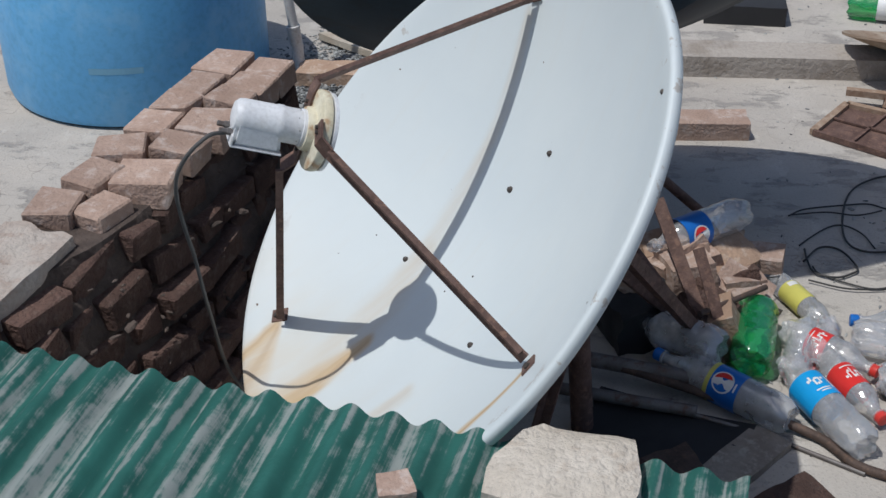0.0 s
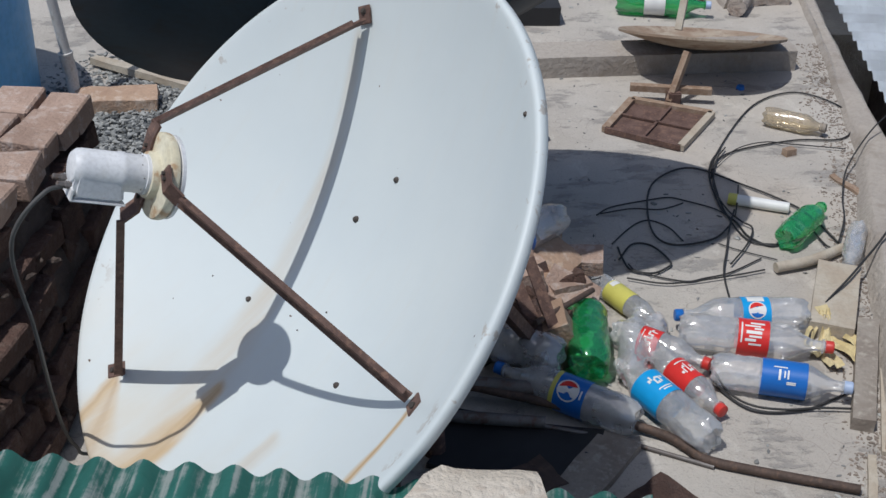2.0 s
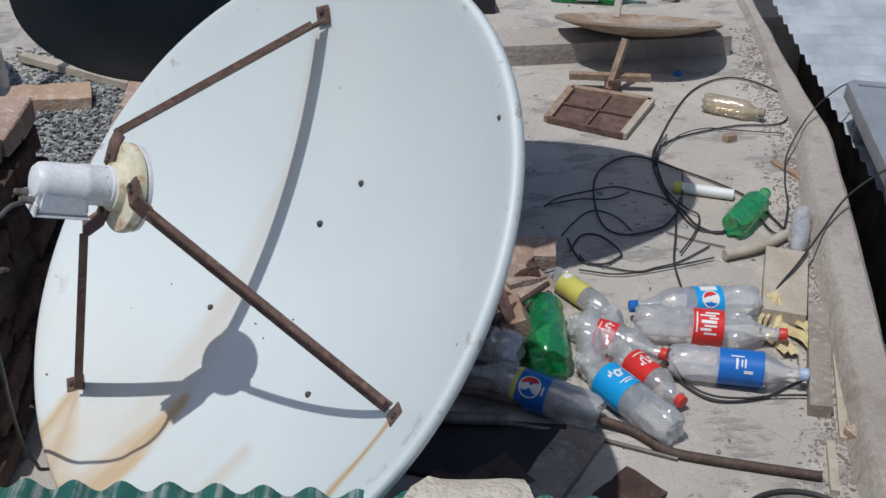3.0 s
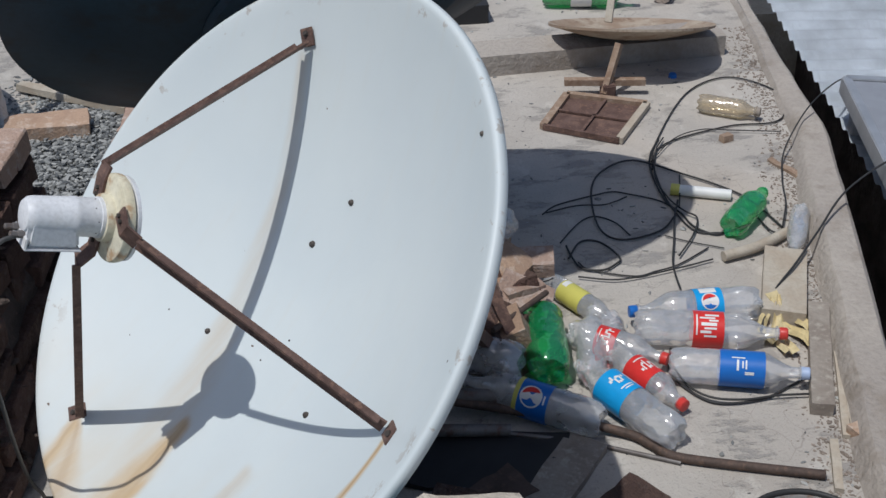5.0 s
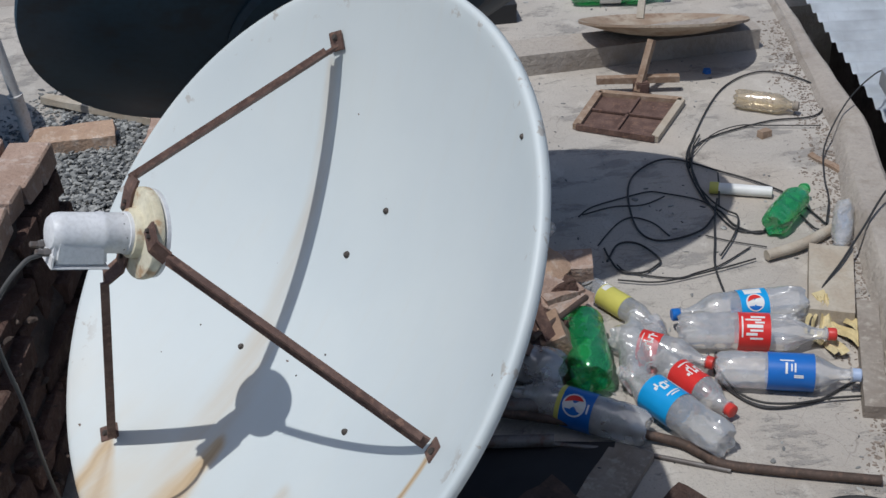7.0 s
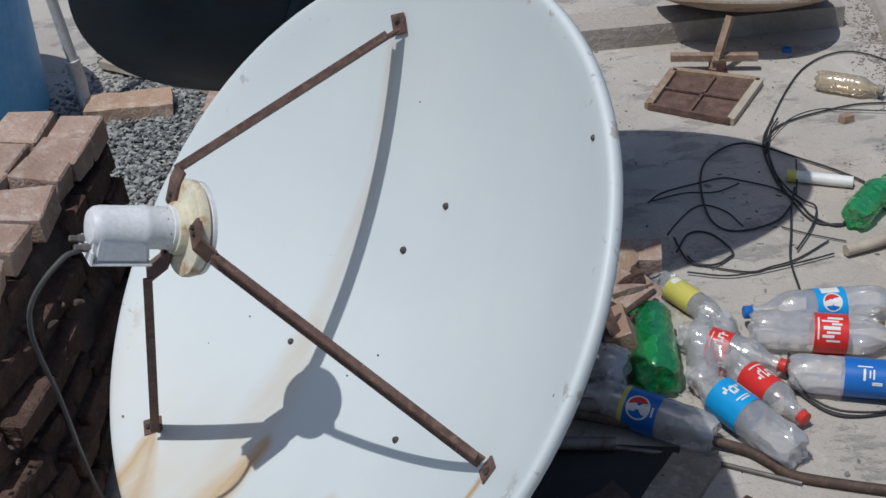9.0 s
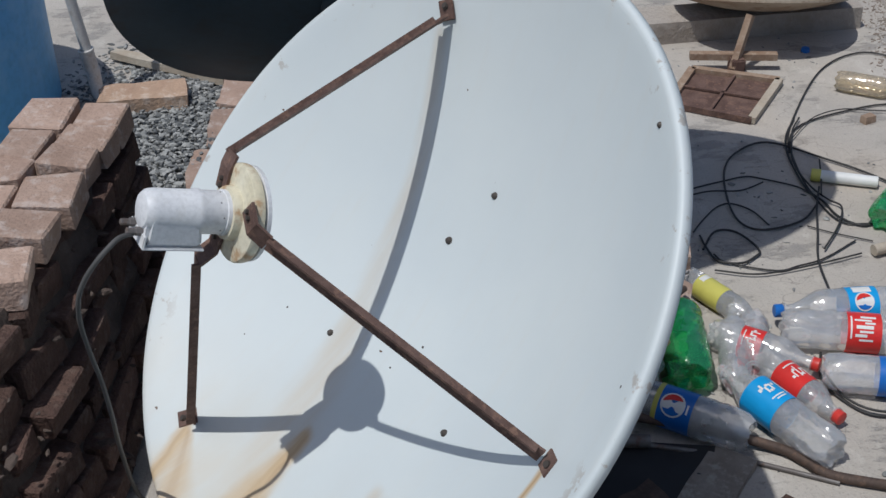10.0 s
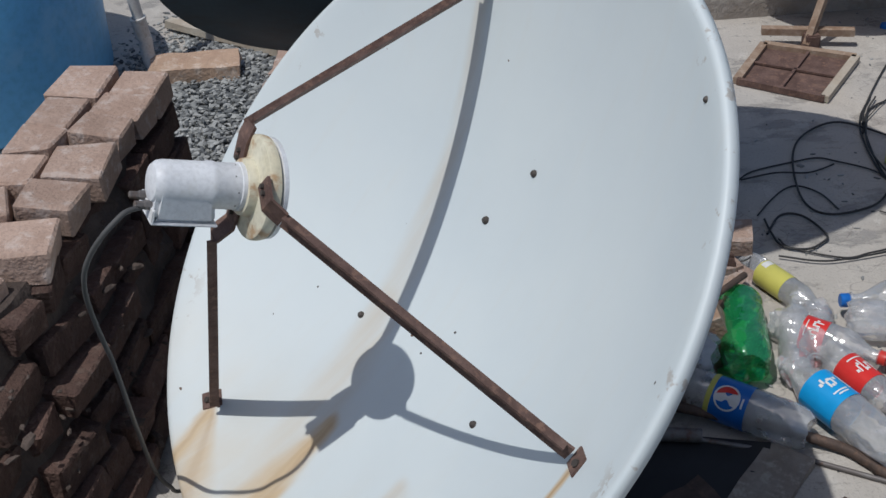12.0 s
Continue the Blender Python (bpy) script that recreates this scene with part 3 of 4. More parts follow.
def wall():
    rng = random.Random(11)
    length = 2.2
    core = bmesh.new()
    # rough face that leans out towards its foot, then the top, back and ends
    rows = []
    for k in range(12):
        z = (WALL_TOP - 0.062) * k / 11
        line = []
        for q in range(67):
            dist = 0.02 + (length - 0.02) * q / 66
            out = 0.115 * (1 - k / 11) - 0.030 + 0.022 * noise.noise((dist * 9, z * 14, 2.0)) + 0.010 * noise.noise((dist * 31, z * 40, 7.0)) - 0.075 * (k / 11) * min(1.0, max(0.0, (dist - 0.65) / 0.4))
            p = WALL_END - WALL_DIR * dist + WALL_IN * out
            line.append(core.verts.new((p.x, p.y, z)))
        rows.append(line)
    for z in (WALL_TOP - 0.062, 0.0):
        rows.append([core.verts.new((*(WALL_END - WALL_DIR * (0.02 + (length - 0.02) * q / 66) - WALL_IN * 0.215).xy, z)) for q in range(67)])
    for r0, r1 in zip(rows, rows[1:] + rows[:1]):
        for q in range(66):
            core.faces.new((r0[q], r0[q + 1], r1[q + 1], r1[q]))
    core.faces.new([r[0] for r in rows])
    core.faces.new([r[-1] for r in rows])
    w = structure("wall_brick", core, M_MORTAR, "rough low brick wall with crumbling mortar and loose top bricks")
    rot = Matrix((WALL_IN, WALL_DIR, Vector((0, 0, 1)))).transposed().to_4x4()
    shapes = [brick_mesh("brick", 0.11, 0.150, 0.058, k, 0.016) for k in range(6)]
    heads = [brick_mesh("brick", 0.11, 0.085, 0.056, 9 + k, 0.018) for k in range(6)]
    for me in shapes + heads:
        me.materials.append(M_BRICK_SHADE)

    def lay(me, across, dist, z, turn=0.0, tilt=0.0):
        ob = new("brick", me)
        p = WALL_END - WALL_DIR * dist + WALL_IN * across
        ob.parent = w
        ob.matrix_world = Matrix.Translation((p.x, p.y, z)) @ rot @ Euler((tilt, rng.uniform(-0.06, 0.06), turn)).to_matrix().to_4x4()

    course = 0.0755
    for row in range(6):
        z = 0.033 + row * course
        s = -0.10 * (row % 2) + rng.uniform(-0.02, 0.02)
        while s < length - 0.1:
            head = rng.random() < 0.5
            ln = 0.097 if head else 0.165
            if s + ln / 2 > 0.03:
                back = 0.013 * row * min(1.0, max(0.0, (s - 0.60) / 0.4))
                lay(rng.choice(heads if head else shapes), -0.050 - back + (5 - row) * 0.0225 + rng.uniform(-0.028, 0.010), max(s + ln / 2, 0.06), z + rng.uniform(-0.008, 0.008), rng.uniform(-0.10, 0.10), rng.uniform(-0.14, 0.14))
            s += ln
    # the loose top bricks: across, along, height, width, length, turn
    for k, (across, dist, dz, wide, long, turn) in enumerate((
            (-0.170, 0.062, 0, 0.106, 0.132, 2), (-0.168, 0.188, -0.002, 0.096, 0.106, -2), (-0.167, 0.291, 0.001, 0.094, 0.094, 1), (-0.167, 0.399, 0, 0.106, 0.098, 3), (-0.180, 0.517, -0.006, 0.105, 0.100, 24), (-0.172, 0.640, -0.012, 0.100, 0.105, -8),
            (-0.057, 0.050, -0.006, 0.100, 0.096, 3), (-0.057, 0.145, -0.002, 0.104, 0.088, -2), (-0.064, 0.233, 0.001, 0.104, 0.082, -3), (-0.057, 0.355, -0.003, 0.112, 0.118, 9), (-0.064, 0.470, -0.004, 0.108, 0.096, 4), (-0.074, 0.598, -0.014, 0.130, 0.118, 14), (-0.190, 0.755, -0.022, 0.095, 0.105, 12), (-0.098, 0.728, -0.030, 0.085, 0.100, -10))):
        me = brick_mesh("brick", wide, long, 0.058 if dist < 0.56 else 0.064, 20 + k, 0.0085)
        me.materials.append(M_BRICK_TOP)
        lay(me, across, dist, WALL_TOP - 0.031 + dz, radians(turn), rng.uniform(-0.03, 0.03))
    # end face and the broken, mortared stretch near the sheet
    for row in range(6):
        lay(heads[row % 4], -0.168, 0.055, 0.033 + row * course, rng.uniform(-0.05, 0.05))
        lay(heads[(row + 2) % 4], -0.060 + (5 - row) * 0.012, 0.050, 0.033 + row * course, rng.uniform(-0.08, 0.08))
    cap = box(0.155, 1.38, 0.060, Matrix.Translation(WALL_END - WALL_DIR * 1.53 - WALL_IN * 0.166 + Vector((0, 0, WALL_TOP - 0.098))) @ rot, 0, 0.017, 3, 16)
    ob = part("mortar_cap", cap, M_CEMENT, w, "pale crumbled cement over the wall top", 40)

    def crumb_spot(g):
        d, z = g.uniform(0.05, 1.9), g.uniform(0.02, WALL_TOP - 0.08)
        p = WALL_END - WALL_DIR * d + WALL_IN * (g.uniform(-0.01, 0.012) + 0.25 * (0.453 - z))
        return p.x, p.y, z, g.uniform(0.3, 1.2)
    crumbs = stones(140, crumb_spot, 0.009, 77)
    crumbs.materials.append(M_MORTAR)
    ob = new("mortar_crumbs", crumbs)
    ob.parent = w
    tagged(ob, kind="stuff")
    return w


# ---- green sheet ----
def green_sheet():
    bm = corrugated(22, 0.0665, 0.021, 1.1, 8, 2.0)
    ob = link_mesh("corrugated_sheet", bm, M_GREEN_SHEET, 60)
    ang = math.atan2(-0.105, 0.59)
    m = Matrix.Translation((-0.86, 1.353, 0.563)) @ Matrix.Rotation(ang, 4, 'Z') @ Matrix.Rotation(radians(0.9), 4, 'Y') @ Matrix.Rotation(radians(1.0), 4, 'X')
    ob.matrix_world = m
    tagged(ob, "faded green corrugated fibre sheet with scraped white patches", "roofing sheet")
    # wall that carries the sheet, out of view
    structure("wall_support", prism([(-0.80, 0.95), (0.55, 0.72), (0.5, 0.52), (-0.85, 0.75)], 0.0, 0.55), M_CEMENT, "plain low wall under the green sheet")


green_sheet()
block = box(0.21, 0.17, 0.052, None, 0, 0.010, 4, 5)
for v in block.verts:
    # far corners knocked off, top edges worn round
    far = max(0.0, v.co.y / 0.085)
    v.co.x += 0.055 * far * max(0.0, -v.co.x / 0.105) - 0.018 * far * max(0.0, v.co.x / 0.105)
    if v.co.z > 0.03:
        v.co.z -= 0.014 * max(abs(v.co.x) / 0.105, abs(v.co.y) / 0.085) ** 4
block.transform(Matrix.Translation((0.318, 1.052, 0.548)) @ Matrix.Rotation(radians(-10), 4, 'Z'))
stone = link_mesh("stone_block", block, M_STONE, 60)
tagged(stone, "pale chipped limestone block weighing down the green sheet", "stone")
chip = link_mesh("brick_piece", box(0.05, 0.05, 0.035, Matrix.Translation((0.085, 0.99, 0.560)) @ Matrix.Rotation(radians(20), 4, 'Z'), 0, 0.008, 8, 3), M_BRICK_TOP, 60)
tagged(chip, "small broken brick piece on the green sheet", "brick")


# ---- blue drum, standpipe and gravel ----
def drum():
    d = thing("water_drum", (-1.09, 3.57, 0), "broad round blue plastic water drum with faded scuffs", "water tank")
    R = 0.42
    prof = [(0, 0.0), (R - 0.03, 0.0), (R - 0.008, 0.012), (R, 0.04)]
    prof += [(R, 0.43), (R - 0.012, 0.47), (R - 0.05, 0.52), (R - 0.11, 0.56), (0.25, 0.58), (0.25, 0.60), (0, 0.60)]
    part("body", lathe(prof, 64), M_DRUM, d, smooth=40)
    part("lid", lathe([(0.255, 0.595), (0.262, 0.597), (0.262, 0.615), (0.24, 0.622), (0, 0.625)], 32), M_DRUM, d, smooth=40)
    part("rubbed_patch", tube(R + 0.001, 0.185, 0.205, 268, 290, 60), plain("faded_print", (0.20, 0.43, 0.60), 0.6), d, "faded yellowish print on the drum")


drum()


def standpipe():
    p = thing("standpipe", (-0.573, 3.605, 0), "leaning white plastic water standpipe with an elbow at its foot", "pipe")
    part("riser", sweep([(0, 0, 0.06), (-0.006, 0, 0.15), (-0.125, 0, 1.1)], round_section(0.0155, 16), up=(0, 1, 0)), M_PVC, p, smooth=50)
    sock = lathe([(0.0155, 0.0), (0.0205, 0.0), (0.0212, 0.004), (0.0212, 0.052), (0.0228, 0.055), (0.0228, 0.063), (0.0155, 0.064)], 20)
    sock.transform(Matrix.Translation((-0.003, 0, 0.105)) @ Matrix.Rotation(radians(-7), 4, 'Y'))
    part("socket", sock, M_PVC, p, smooth=40)
    part("elbow", sweep(smooth_line([(0.045, -0.045, 0.018), (0.018, -0.018, 0.020), (0.002, -0.002, 0.045), (0, 0, 0.11)], 5), round_section(0.0195, 16), up=(0, 1, 0)), M_PVC, p, smooth=50)


standpipe()


def stones(count, place, size, seed):
    """Many small stones in one mesh; place gives a spot and a size factor."""
    rng = np.random.RandomState(seed)
    bm = bmesh.new()
    bmesh.ops.create_icosphere(bm, subdivisions=1, radius=1)
    base = np.array([v.co[:] for v in bm.verts])
    tri = np.array([[v.index for v in f.verts] for f in bm.faces])
    bm.free()
    verts, faces = [], []
    for k in range(count):
        x, y, z, f = place(rng)
        s = size * f * rng.uniform(0.5, 1.5) * np.array([rng.uniform(0.9, 2.1), rng.uniform(0.55, 1.0), rng.uniform(0.35, 0.75)])
        v = base * (1 + rng.uniform(-0.28, 0.28, (len(base), 1))) * s
        a = rng.uniform(0, 6.28)
        t = rng.uniform(-0.5, 0.5)
        v = v @ np.array([[1, 0, 0], [0, math.cos(t), -math.sin(t)], [0, math.sin(t), math.cos(t)]])
        v = v @ np.array([[math.cos(a), -math.sin(a), 0], [math.sin(a), math.cos(a), 0], [0, 0, 1]])
        verts.append(v + (x, y, z + s[2] * 0.4))
        faces.append(tri + k * len(base))
    me = bpy.data.meshes.new("stones")
    me.from_pydata(np.concatenate(verts).tolist(), [], np.concatenate(faces).tolist())
    return me


def gravel_spot(rng):
    while True:
        x, y = rng.uniform(-0.80, 0.35), rng.uniform(2.55, 4.35)
        d = math.hypot((x + 0.30) / 0.45, (y - 3.2) / 0.75)
        if rng.uniform() < 1.25 - d and not (x < -0.34 and y < 2.6):
            return x, y, 0.035 * max(0, 1 - d) * rng.uniform(0.2, 1), 1.0


def gravel():
    me = stones(14000, gravel_spot, 0.0058, 3)
    me.materials.append(M_GRAVEL)
    tagged(new("gravel", me), "loose heap of grey crushed gravel by the wall", "gravel", kind="stuff")


gravel()
bed = bmesh.new()
bmesh.ops.create_circle(bed, cap_ends=True, segments=40, radius=1)
for v in bed.verts:
    k = 1 + 0.18 * noise.noise(v.co * 2)
    v.co = Vector((-0.30 + v.co.x * 0.40 * k, 3.15 + v.co.y * 0.66 * k, 0.004))
tagged(link_mesh("gravel_bed", bed, varied("gravel_fines", (0.20, 0.20, 0.195), (0.12, 0.12, 0.12), 40, 0.95, fine=200, bump=0.01)), "grey gravel fines under the loose stones", "gravel", kind="stuff")


def loose_brick(name, at, size, turn, mat, label, rough=0.006, tilt=(0, 0), seed=1, category="brick", group=""):
    m = Matrix.Translation(at) @ Euler((radians(tilt[0]), radians(tilt[1]), radians(turn))).to_matrix().to_4x4()
    bm = box(*size, None, 0, rough, seed, 4)
    ob = link_mesh(name, bm, mat, 45)
    ob.matrix_world = m
    return tagged(ob, label, category, group)


loose_brick("brick", (-0.440, 3.548, 0.006), (0.25, 0.105, 0.048), 1, M_RUBBLE, "pale tan worn brick lying on the gravel", 0.01, seed=5)
for k, (bx, by) in enumerate(((-0.160, 3.56), (-0.200, 3.33), (-0.250, 3.10))):
    loose_brick("brick", (bx, by, -0.008), (0.105, 0.21, 0.042), -10.7 + k * 4, M_BRICK_TOP, "dull red brick lying along the edge of the gravel", 0.014, seed=6 + k)
loose_brick("wood_strip", (-0.375, 3.755, 0.012), (0.42, 0.034, 0.022), -36, M_WOOD_PALE, "pale weathered wooden strip behind the gravel", 0.006, seed=7, category="wood")
loose_brick("brick", (0.72, 3.275, 0.0), (0.23, 0.10, 0.055), 4, M_BRICK_TOP, "single red brick lying on the roof", 0.005, seed=8)
loose_brick("beam", (1.10, 3.745, 0.0), (1.32, 0.13, 0.072), 0.5, M_KERB, "long pale cement beam lying on the roof", 0.004, seed=9, category="beam")


# ---- small dish on its frame ----
def small_dish():
    d = thing("satellite_dish", (1.20, 3.31, 0), "small rusty beige satellite dish lying face up on a steel frame", "satellite dish")
    o = Vector((1.20, 3.31, 0))
    C = [Vector(p) - o for p in ((1.029, 3.281, 0.0), (1.226, 3.147, 0.0), (1.383, 3.363, 0.0), (1.158, 3.479, 0.0))]
    for k, (a, b) in enumerate(zip(C, C[1:] + C[:1])):
        part("frame_bar", sweep([a + Vector((0, 0, 0.012)), b + Vector((0, 0, 0.012))], flat_section(0.010 if k == 0 else 0.022, 0.018)), (M_RUST, M_WOOD_PALE, M_RUST_PALE, M_RUST_PALE)[k], d)
    mid = sum(C, Vector()) / 4
    mesh = bmesh.new()
    vs = [mesh.verts.new(c * 0.97 + Vector((0, 0, 0.008))) for c in C]
    mesh.faces.new(vs)
    part("mesh_panel", mesh, M_RUST, d)
    for a, b in ((0, 2), (1, 3)):
        p, q = (C[a] + C[(a + 1) % 4]) / 2, (C[b] + C[(b + 1) % 4]) / 2
        part("frame_bar", sweep([p + Vector((0, 0, 0.014)), q + Vector((0, 0, 0.014))], flat_section(0.008, 0.006)), M_RUST, d)
    part("cross_bar", sweep([Vector((-0.045, 0.195, 0.045)), Vector((0.205, 0.145, 0.045))], flat_section(0.024, 0.02)), M_RUST_PALE, d)
    part("clamp", box(0.04, 0.05, 0.05, Matrix.Translation((0.085, 0.15, 0.0)), 0.004), M_RUST, d)
    part("post", sweep([(0.070, 0.135, 0.02), (0.125, 0.185, 0.165)], flat_section(0.020, 0.020)), M_RUST_PALE, d)
    n = Vector((0.07, 0.315, 0.945)).normalized()
    m = n.to_track_quat('Z', 'Y').to_matrix().to_4x4()
    m.translation = (0.240, 0.415, 0.125)
    R = 0.268
    prof = [(R * k / 10, 0.046 * ((k / 10) ** 2 - 1)) for k in range(11)] + [(R + 0.006, 0.002), (R + 0.005, -0.006)] + [(R * k / 10, 0.046 * ((k / 10) ** 2 - 1) - 0.006) for k in range(9, -1, -1)]
    bm = lathe(prof, 48)
    bm.transform(m)
    part("reflector", bm, varied("beige_dish_paint", (0.46, 0.385, 0.30), (0.30, 0.21, 0.145), 9, 0.7, fine=80, dirt=(0.20, 0.12, 0.075)), d, smooth=45)
    part("feed_arm", sweep([(0.110, 0.262, 0.205), (0.160, 0.36, 0.40)], flat_section(0.022, 0.022)), M_WOOD_PALE, d)


small_dish()


# ---- bottles ----
def bottle(cap, base, r, body, label=None, span=(0.35, 0.6), cap_mat=None, emblem=None, words="", crush=0.0, roll=0.0, bars=None, seed=0, trim=None, shoulder=0.66):
    """A drinks bottle lying from its cap to its base. z runs from the base to the cap."""
    cap, base = Vector(cap), Vector(base)
    L = (cap - base).length
    b = thing("plastic_bottle", label=words, category="bottle", group="bottles on the roof", m=along(base, cap, roll))
    neck = 0.0125
    prof = [(0, 0.012), (r * 0.45, 0.006), (r * 0.72, 0.0), (r * 0.93, 0.012), (r, 0.035)]
    s0, s1 = 0.035 / L, shoulder
    for k in range(1, 15):
        f = s0 + (s1 - s0) * k / 14
        groove = 0.965 if (k % 3 == 0 and not (span[0] - 0.02 < f < span[1] + 0.02 and label)) else 1.0
        prof.append((r * groove, f * L))
    for k in range(1, 10):
        t = k / 9
        prof.append((neck + (r - neck) * (1 - t * t * (3 - 2 * t)) ** 1.0, (s1 + (0.90 - s1) * t) * L))
    prof += [(neck, 0.925 * L), (neck, 0.94 * L), (neck, 0.985 * L)]
    bm = lathe(prof, 30)
    for v in bm.verts:
        h = v.co.z
        a = math.atan2(v.co.y, v.co.x)
        rr = math.hypot(v.co.x, v.co.y)
        if h < 0.05 and rr > r * 0.3:
            v.co.z += 0.010 * (0.5 - 0.5 * math.cos(5 * a)) * min(1, rr / r)
            v.co.xy *= 1 - 0.10 * (0.5 - 0.5 * math.cos(5 * a)) * (1 - h / 0.05)
        if crush and 0.05 < h < 0.8 * L:
            q = noise.noise(Vector((math.cos(a) * 1.1, math.sin(a) * 1.1, h * 14 + seed * 3.3)))
            v.co.xy *= 1 - 0.55 * crush * max(0, q + 0.15)
    part("body", bm, body, b, smooth=50)
    part("neck_ring", lathe([(neck + 0.001, 0.925 * L), (neck + 0.0045, 0.928 * L), (neck + 0.0045, 0.940 * L), (neck + 0.001, 0.943 * L)], 20), body, b, smooth=40)
    if cap_mat:
        part("cap", lathe([(0, L * 1.004), (0.0125, L * 1.004), (0.0145, L * 0.998), (0.0148, L - 0.016), (0.0135, L - 0.018)], 18), cap_mat, b, smooth=40)
    if label:
        lab = part("label", tube(r * 1.012, span[0] * L, span[1] * L, 0, 360, 30), label, b, smooth=60)
        mid, half = (span[0] + span[1]) / 2 * L, (span[1] - span[0]) / 2 * L
        if emblem:
            for mat, size, k, t0, t1 in ((M_WHITE, 0.64, 1.035, 0, 360), (emblem, 0.54, 1.050, -58, 84), (M_BLUE_CAP, 0.54, 1.050, 118, 232)):
                disc = bmesh.new()
                w = half * size
                ring = []
                for i in range(18):
                    t = radians(t0 + (t1 - t0) * i / (18 if t1 == 360 else 17))
                    ang = radians(90) + math.cos(t) * w / r
                    ring.append(disc.verts.new((r * k * math.cos(ang), r * k * math.sin(ang), mid + math.sin(t) * w)))
                tm = radians((t0 + t1) / 2)
                f = 0.0 if t1 == 360 else 0.45
                ang = radians(90) + f * math.cos(tm) * w / r
                cv = disc.verts.new((r * k * math.cos(ang), r * k * math.sin(ang), mid + f * math.sin(tm) * w))
                for i in range(18 if t1 == 360 else 17):
                    disc.faces.new((cv, ring[i], ring[(i + 1) % 18]))
                part("emblem", disc, mat, lab)
        for i, (a, w, f, h) in enumerate(bars or ()):
            part("print", tube(r * 1.024, mid + half * (f - h), mid + half * (f + h), a - w, a + w, 60), M_WHITE, lab)
        if trim:
            part("label_edge", tube(r * 1.018, (span[1] - 0.03) * L, span[1] * L, 0, 360, 30), trim, lab)
    return b


SCRIPT = ((52, 5, 0.1, 0.12), (60, 2.5, 0.2, 0.42), (68, 4, -0.1, 0.10), (75, 2.5, 0.1, 0.30), (83, 5, 0.3, 0.09), (90, 2.5, 0.0, 0.46), (99, 4, -0.2, 0.10), (106, 2.5, 0.1, 0.28), (116, 5, 0.2, 0.10), (88, 30, -0.66, 0.045))
SWIRL = ((62, 4, 0.3, 0.10), (70, 3, 0.42, 0.16), (78, 3, 0.1, 0.22), (86, 5, 0.35, 0.08), (86, 4, -0.05, 0.08), (94, 3, 0.15, 0.24), (104, 4, 0.3, 0.09), (86, 22, -0.45, 0.04), (90, 16, -0.62, 0.04), (120, 3, 0.0, 0.5))
WORDS = ((56, 4, 0.2, 0.45), (67, 3, -0.1, 0.5), (76, 3, 0.3, 0.3), (88, 5, 0.0, 0.5), (101, 3, 0.1, 0.4), (112, 4, -0.2, 0.35), (125, 3, 0.1, 0.4), (88, 34, -0.78, 0.05))
bottle((0.520, 2.078, 0.050), (0.795, 1.872, 0.043), 0.043, M_PET_MILKY, M_BLUE, (0.34, 0.57), M_BLUE_CAP, M_RED, "large dusty clear soda bottle with blue label and cap", roll=-40, trim=M_YELLOW, bars=((88, 13, -0.76, 0.05),))
bottle((0.972, 2.250, 0.045), (1.290, 2.232, 0.042), 0.042, M_PET, M_CYAN, (0.31, 0.52), M_BLUE_CAP, M_RED, "large clear soda bottle with blue and white label", roll=-40, bars=((135, 14, 0, 0.6), (40, 10, 0, 0.5)))
bottle((1.305, 2.098, 0.040), (0.965, 2.196, 0.043), 0.043, M_PET, M_RED, (0.38, 0.58), M_RED_CAP, None, "large clear cola bottle with red label", bars=WORDS, roll=40)
bottle((1.290, 1.940, 0.045), (0.998, 2.042, 0.041), 0.041, M_PET, M_BLUE, (0.36, 0.68), M_PALE_CAP, None, "clear water bottle with dark blue label", bars=((88, 14, 0.15, 0.035), (88, 11, 0.0, 0.03), (90, 17, -0.22, 0.05), (112, 2, 0.3, 0.2), (117, 2, 0.3, 0.2), (66, 2, -0.2, 0.3)), roll=42)
bottle((0.772, 2.325, 0.042), (0.724, 2.045, 0.054), 0.050, M_PET_GREEN, None, words="large green plastic soda bottle with no label", seed=2, shoulder=0.78)
bottle((0.940, 2.215, 0.030), (0.822, 2.445, 0.028), 0.029, M_PET, M_YELLOW, (0.24, 0.54), None, None, "small clear bottle with yellow label", bars=((90, 25, -0.7, 0.2),))
bottle((0.990, 1.905, 0.028), (0.895, 2.115, 0.033), 0.033, M_PET, M_RED, (0.28, 0.60), M_RED_CAP, None, "small clear cola bottle with red label and cap", bars=SCRIPT, crush=0.15)
bottle((0.790, 2.075, 0.05), (0.935, 1.795, 0.042), 0.042, M_PET, M_CYAN, (0.42, 0.68), None, None, "clear crumpled bottle with bright cyan label", bars=SWIRL, crush=0.15, seed=4)
bottle((1.005, 2.065, 0.035), (0.815, 2.215, 0.036), 0.035, M_PET, M_RED, (0.30, 0.50), M_RED_CAP, None, "small clear cola bottle with torn red label", roll=35, bars=SCRIPT, crush=0.25, seed=6)
bottle((0.895, 2.295, 0.036), (0.815, 2.030, 0.036), 0.036, M_PET, words="clear empty bottle without label", crush=0.25, seed=8)
bottle((0.865, 2.07, 0.035), (0.925, 2.25, 0.036), 0.034, M_PET, words="small clear empty bottle without label", crush=0.25, seed=12)
bottle((0.505, 2.345, 0.16), (0.748, 2.555, 0.150), 0.044, M_PET, M_BLUE, (0.47, 0.72), None, M_RED, "clear soda bottle with blue label on the rubble", roll=-75)
